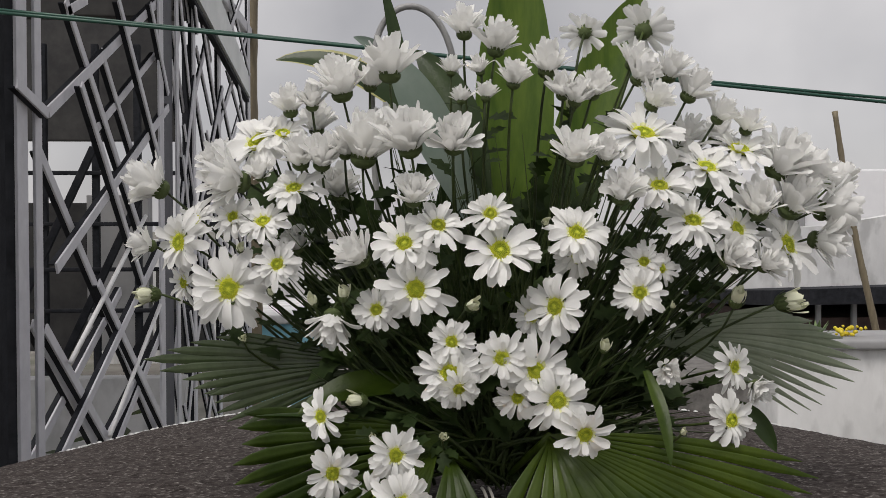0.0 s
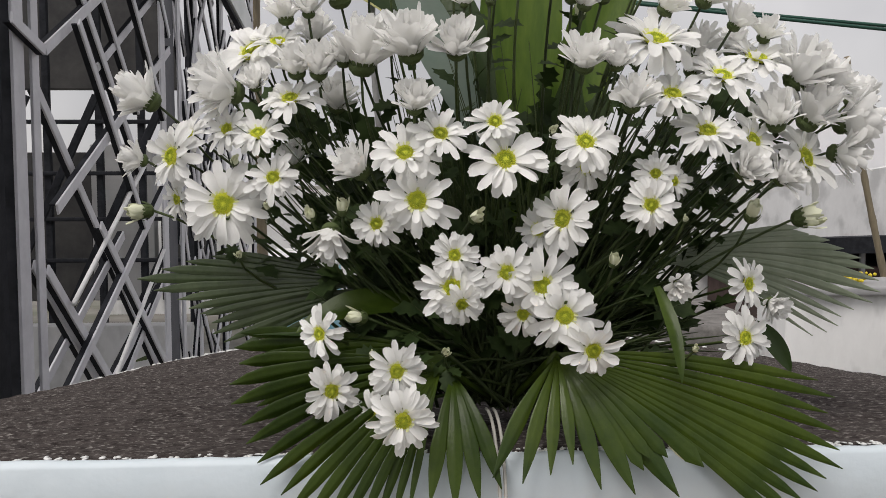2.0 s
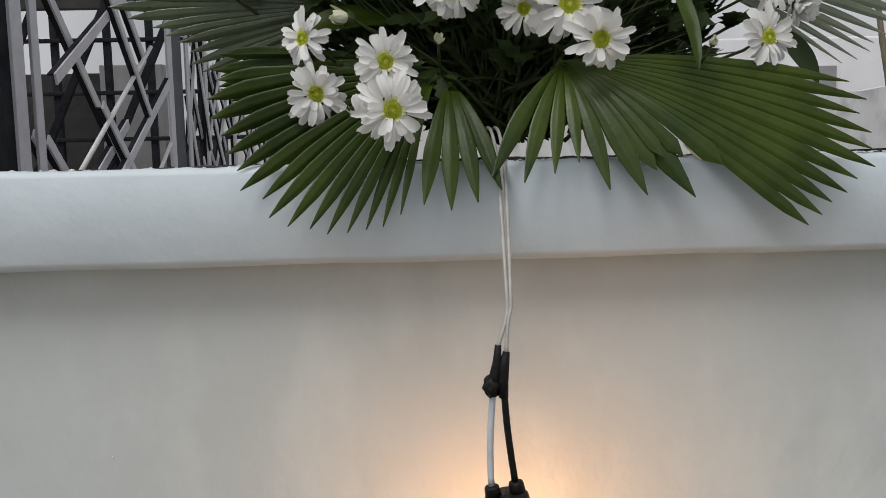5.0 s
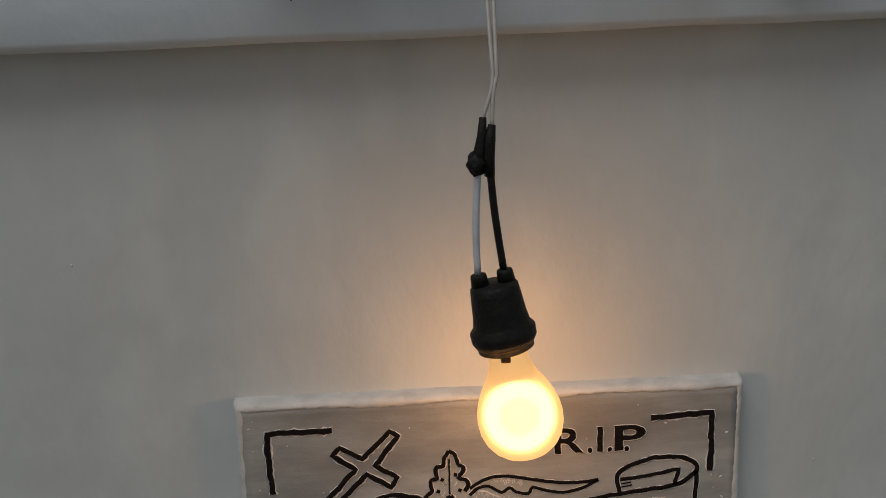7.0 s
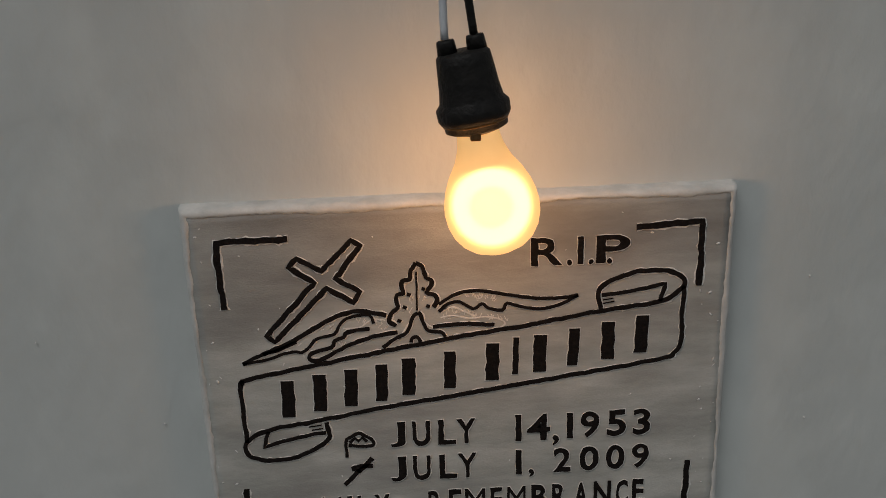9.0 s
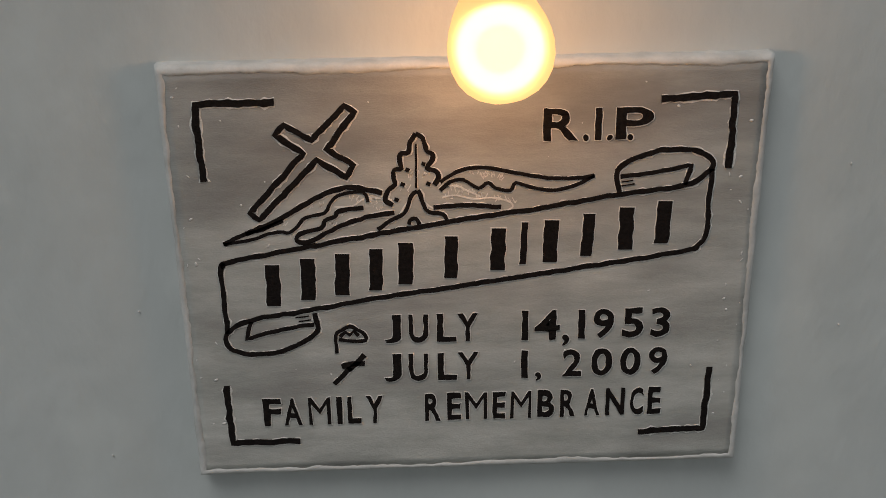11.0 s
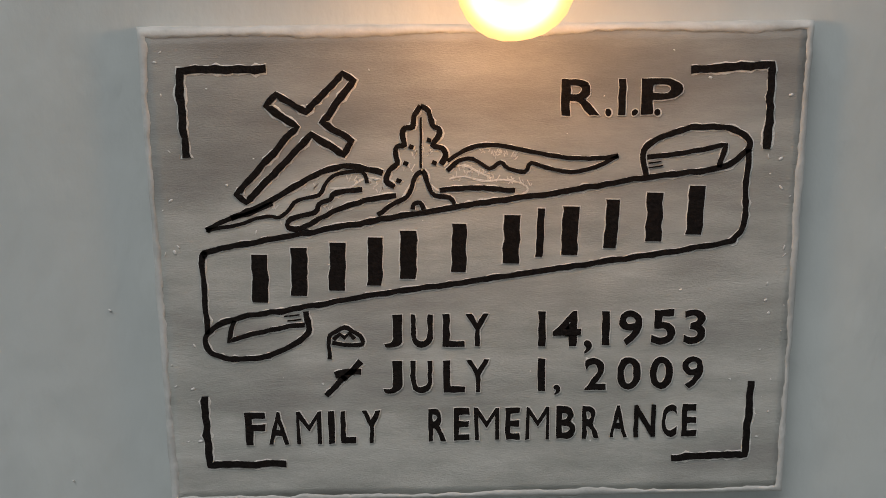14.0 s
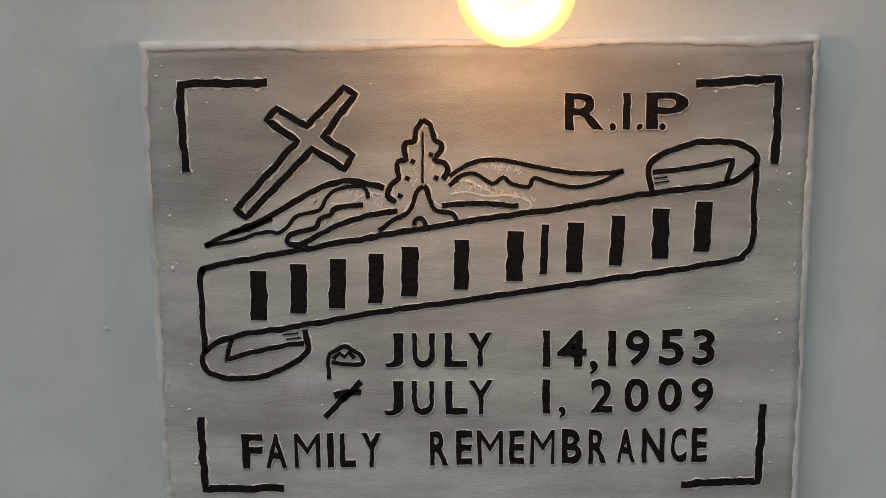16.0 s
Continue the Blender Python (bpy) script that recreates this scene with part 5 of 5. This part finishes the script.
def fan(hub, a0, a1, n, lengths, tips, split, material, label, arch=0.02, width=1.0, blunt=0.0, fold=0.34):
    """A pleated fan-palm leaf: n folded fingers from hub, turning from a0 to a1 degrees in the upright plane, joined up to split."""
    bm = bmesh.new()
    hub = Vector(hub)
    step = radians(a1 - a0) / n
    nu = 12
    for i in range(n):
        s = (i + 0.5) / n
        ang = radians(a0) + step * (i + 0.5)
        length = mix3(lengths, s) * rng.uniform(0.96, 1.03)
        dy = mix3(tips, s) + rng.uniform(-0.004, 0.004)
        cut = split[0] + (split[1] - split[0]) * s
        lift = mix3((1, 1, 1), s) * arch
        rows_ = []
        for k in range(nu + 1):
            u = k / nu
            half_ = abs(step) * 0.5 * length * width
            w = half_ * u if u < cut else half_ * cut * max(0.02 + blunt, 1 - ((u - cut) / (1 - cut)) ** 2.0)
            w = max(w, 0.0004)
            c = hub + Vector((math.cos(ang), 0, math.sin(ang))) * length * u + Vector((0, dy * u ** 0.6, lift * math.sin(math.pi * u ** 0.8) * (0.6 if math.sin(ang) > 0 else 1)))
            sd = Vector((-math.sin(ang), 0, math.cos(ang)))
            crease = Vector((0, fold * w, 0.5 * fold * w))
            rows_.append([bm.verts.new(c + sd * w * f + crease * g - ROOT) for f, g in ((1, 1), (0.72, 0.35), (0.5, 0.62), (0.25, -0.1), (0, 0.15), (-0.25, -0.1), (-0.5, 0.62), (-0.72, 0.35), (-1, 1))])
        for a, b in zip(rows_, rows_[1:]):
            for k in range(8):
                bm.faces.new((a[k], a[k + 1], b[k + 1], b[k]))
    bmesh.ops.remove_doubles(bm, verts=list(bm.verts), dist=0.00012)
    tube(bm, [p - ROOT for p in bezier(hub, hub + (ROOT - hub) * 0.3, hub + (ROOT - hub) * 0.7, ROOT, 6)], 0.003, 6)
    return part("palm_leaf", bm, material, spray, label)


fan((-0.040, 0.032, 1.166), 172, 226, 13, (0.196, 0.176, 0.140), (0.03, 0.0, -0.06), (0.84, 0.78), M_PALM, "dark green pleated fan-palm leaf", 0.012, 1.10, fold=0.22)
fan((-0.045, 0.015, 1.158), 176, 256, 16, (0.188, 0.166, 0.106), (0.02, -0.078, -0.078), (0.84, 0.68), M_PALM, "dark green pleated fan-palm leaf", 0.012, 1.06)
fan((-0.035, 0.015, 1.155), 250, 300, 4, (0.098, 0.094, 0.091), (-0.078, -0.078, -0.078), (0.66, 0.66), M_PALM, "dark green pleated fan-palm leaf", 0.01, 1.0)
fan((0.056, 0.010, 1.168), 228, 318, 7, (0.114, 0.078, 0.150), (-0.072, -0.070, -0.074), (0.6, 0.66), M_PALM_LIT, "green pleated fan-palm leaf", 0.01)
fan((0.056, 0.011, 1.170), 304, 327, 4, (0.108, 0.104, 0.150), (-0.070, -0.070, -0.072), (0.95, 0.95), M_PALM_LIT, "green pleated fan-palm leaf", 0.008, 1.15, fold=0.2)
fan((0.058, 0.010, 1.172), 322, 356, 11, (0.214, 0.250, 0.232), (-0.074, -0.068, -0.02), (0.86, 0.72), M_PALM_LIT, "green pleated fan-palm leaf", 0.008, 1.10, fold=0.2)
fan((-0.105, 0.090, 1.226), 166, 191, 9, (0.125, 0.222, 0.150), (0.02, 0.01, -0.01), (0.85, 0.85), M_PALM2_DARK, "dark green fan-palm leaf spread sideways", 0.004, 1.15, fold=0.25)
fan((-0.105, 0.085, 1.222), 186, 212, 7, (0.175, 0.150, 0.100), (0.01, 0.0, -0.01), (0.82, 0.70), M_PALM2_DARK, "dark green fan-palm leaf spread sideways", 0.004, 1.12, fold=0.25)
fan((0.165, 0.090, 1.245), 334, 373, 14, (0.170, 0.246, 0.150), (0.0, 0.01, 0.03), (0.60, 0.96), M_PALM2, "grey-green fan-palm leaf spread sideways", 0.014, 1.12, blunt=0.05)


def blade(base, tip, width, bend, material, label="", face=(0, -1, 0), rim=None, peak=0.5):
    """A broad strap leaf with a sunken midrib."""
    base, tip, bend = Vector(base) - ROOT, Vector(tip) - ROOT, Vector(bend)
    pts = bezier(base, base.lerp(tip, 0.35) + bend, base.lerp(tip, 0.7) + bend, tip, 18)
    bm = bmesh.new()
    rows_ = []
    for i, p in enumerate(pts):
        s = i / 18
        d = (pts[min(i + 1, 18)] - pts[max(i - 1, 0)]).normalized()
        sd = d.cross(Vector(face)).normalized()
        nrm = sd.cross(d)
        w = width * 0.5 * max(0.03, math.sin(math.pi * min(1, (0.12 + 0.88 * s) ** (math.log(0.5) / math.log(max(0.15, peak))))) ** 0.75)
        wave = 0.05 * math.sin(9 * s + 3) * w
        rows_.append([bm.verts.new(p + sd * w * f + nrm * (0.22 * abs(f) * w + wave * f)) for f in (-1, -0.82, -0.4, 0, 0.4, 0.82, 1)])
    for a, b in zip(rows_, rows_[1:]):
        for k in range(6):
            f = bm.faces.new((a[k], a[k + 1], b[k + 1], b[k]))
            if rim and k in (0, 5):
                f.material_index = 1
    ob = part("leaf", bm, material, spray, label)
    if rim:
        ob.data.materials.append(rim)
    return ob


blade((0.040, 0.16, 1.22), (0.058, 0.235, 1.70), 0.088, (0, 0.01, 0), M_BLADE, "tall bright green strap leaf", peak=0.6)
blade((0.060, 0.15, 1.25), (0.203, 0.23, 1.635), 0.062, (-0.012, 0.01, 0.03), M_BLADE, "bright green strap leaf", peak=0.6)
blade((-0.020, 0.17, 1.43), (-0.213, 0.20, 1.546), 0.036, (0.01, 0, 0.045), M_BLADE_DARK, "arched leaf with a cream edge", (0, -0.8, 0.6), M_BLADE_RIM, 0.62)
blade((0.004, 0.12, 1.36), (-0.090, 0.15, 1.550), 0.046, (0.0, 0, 0.012), M_BLADE_GREY, "grey-green strap leaf", peak=0.55)
blade((0.010, 0.15, 1.38), (-0.060, 0.21, 1.560), 0.046, (0.014, 0, 0.02), M_BLADE_DARK, peak=0.55)
blade((-0.066, 0.18, 1.44), (-0.099, 0.20, 1.640), 0.017, (0.008, 0, 0), M_BLADE_DARK, peak=0.5)
blade((-0.080, 0.20, 1.545), (-0.128, 0.20, 1.572), 0.014, (0, 0, 0.004), M_BLADE_GREY, (0, -0.6, 0.8))
blade((0.020, 0.13, 1.18), (0.000, 0.16, 1.46), 0.050, (-0.01, 0, 0), M_BLADE_DARK)
blade((0.060, 0.12, 1.18), (0.100, 0.16, 1.45), 0.055, (0.0, 0, 0), M_BLADE_DARK)
blade((-0.010, 0.13, 1.20), (-0.030, 0.16, 1.42), 0.050, (0.0, 0, 0), M_BLADE_DARK)
blade((0.143, -0.005, 1.232), (0.150, -0.060, 1.158), 0.012, (0.003, -0.008, 0.006), M_PALM, "small drooping leaf", peak=0.5)
blade((0.240, 0.03, 1.195), (0.275, 0.02, 1.150), 0.018, (0.0, 0, 0.01), M_BLADE_DARK, peak=0.6)
blade((-0.060, 0.06, 1.205), (-0.175, 0.04, 1.188), 0.034, (0.0, 0, 0.02), M_PALM, "broad dark leaf", (0, -0.6, 0.8))
for k in range(6):
    blade((-0.02, 0.05, 1.17 - 0.006 * k), (-0.215 + 0.012 * k, 0.05 + 0.012 * k, 1.185 - 0.012 * k), 0.010, (0, 0, 0.006), M_BLADE_DARK, "", (0, -0.5, 0.85), peak=0.45)

bm = bmesh.new()
tube(bm, [p - ROOT for p in bezier((-0.075, 0.17, 1.14), (-0.105, 0.20, 1.40), (-0.115, 0.20, 1.50), (-0.103, 0.20, 1.566), 10) + bezier((-0.102, 0.20, 1.570), (-0.090, 0.20, 1.618), (-0.038, 0.20, 1.622), (-0.021, 0.20, 1.560), 14) + bezier((-0.020, 0.20, 1.556), (-0.006, 0.20, 1.50), (0.0, 0.19, 1.35), (0.01, 0.15, 1.14), 10)], 0.0036, 8)
part("carrying_loop", bm, M_WIRE_GREY, spray, "grey cable carrying loop")
# fallen bits of petal and leaf
bm = bmesh.new()
tube(bm, bezier((0.143, -0.048, 1.104), (0.147, -0.052, 1.101), (0.150, -0.052, 1.095), (0.158, -0.054, 1.092), 8), [0.0006, 0.0014, 0.0018, 0.0015, 0.0018, 0.0014, 0.0016, 0.0017, 0.0006], 6)
scrap = mesh_ob("petal_scrap", bm, M_BUDPETAL)
tagged(scrap, "cream petal scrap fallen on a palm leaf", "petal scrap")
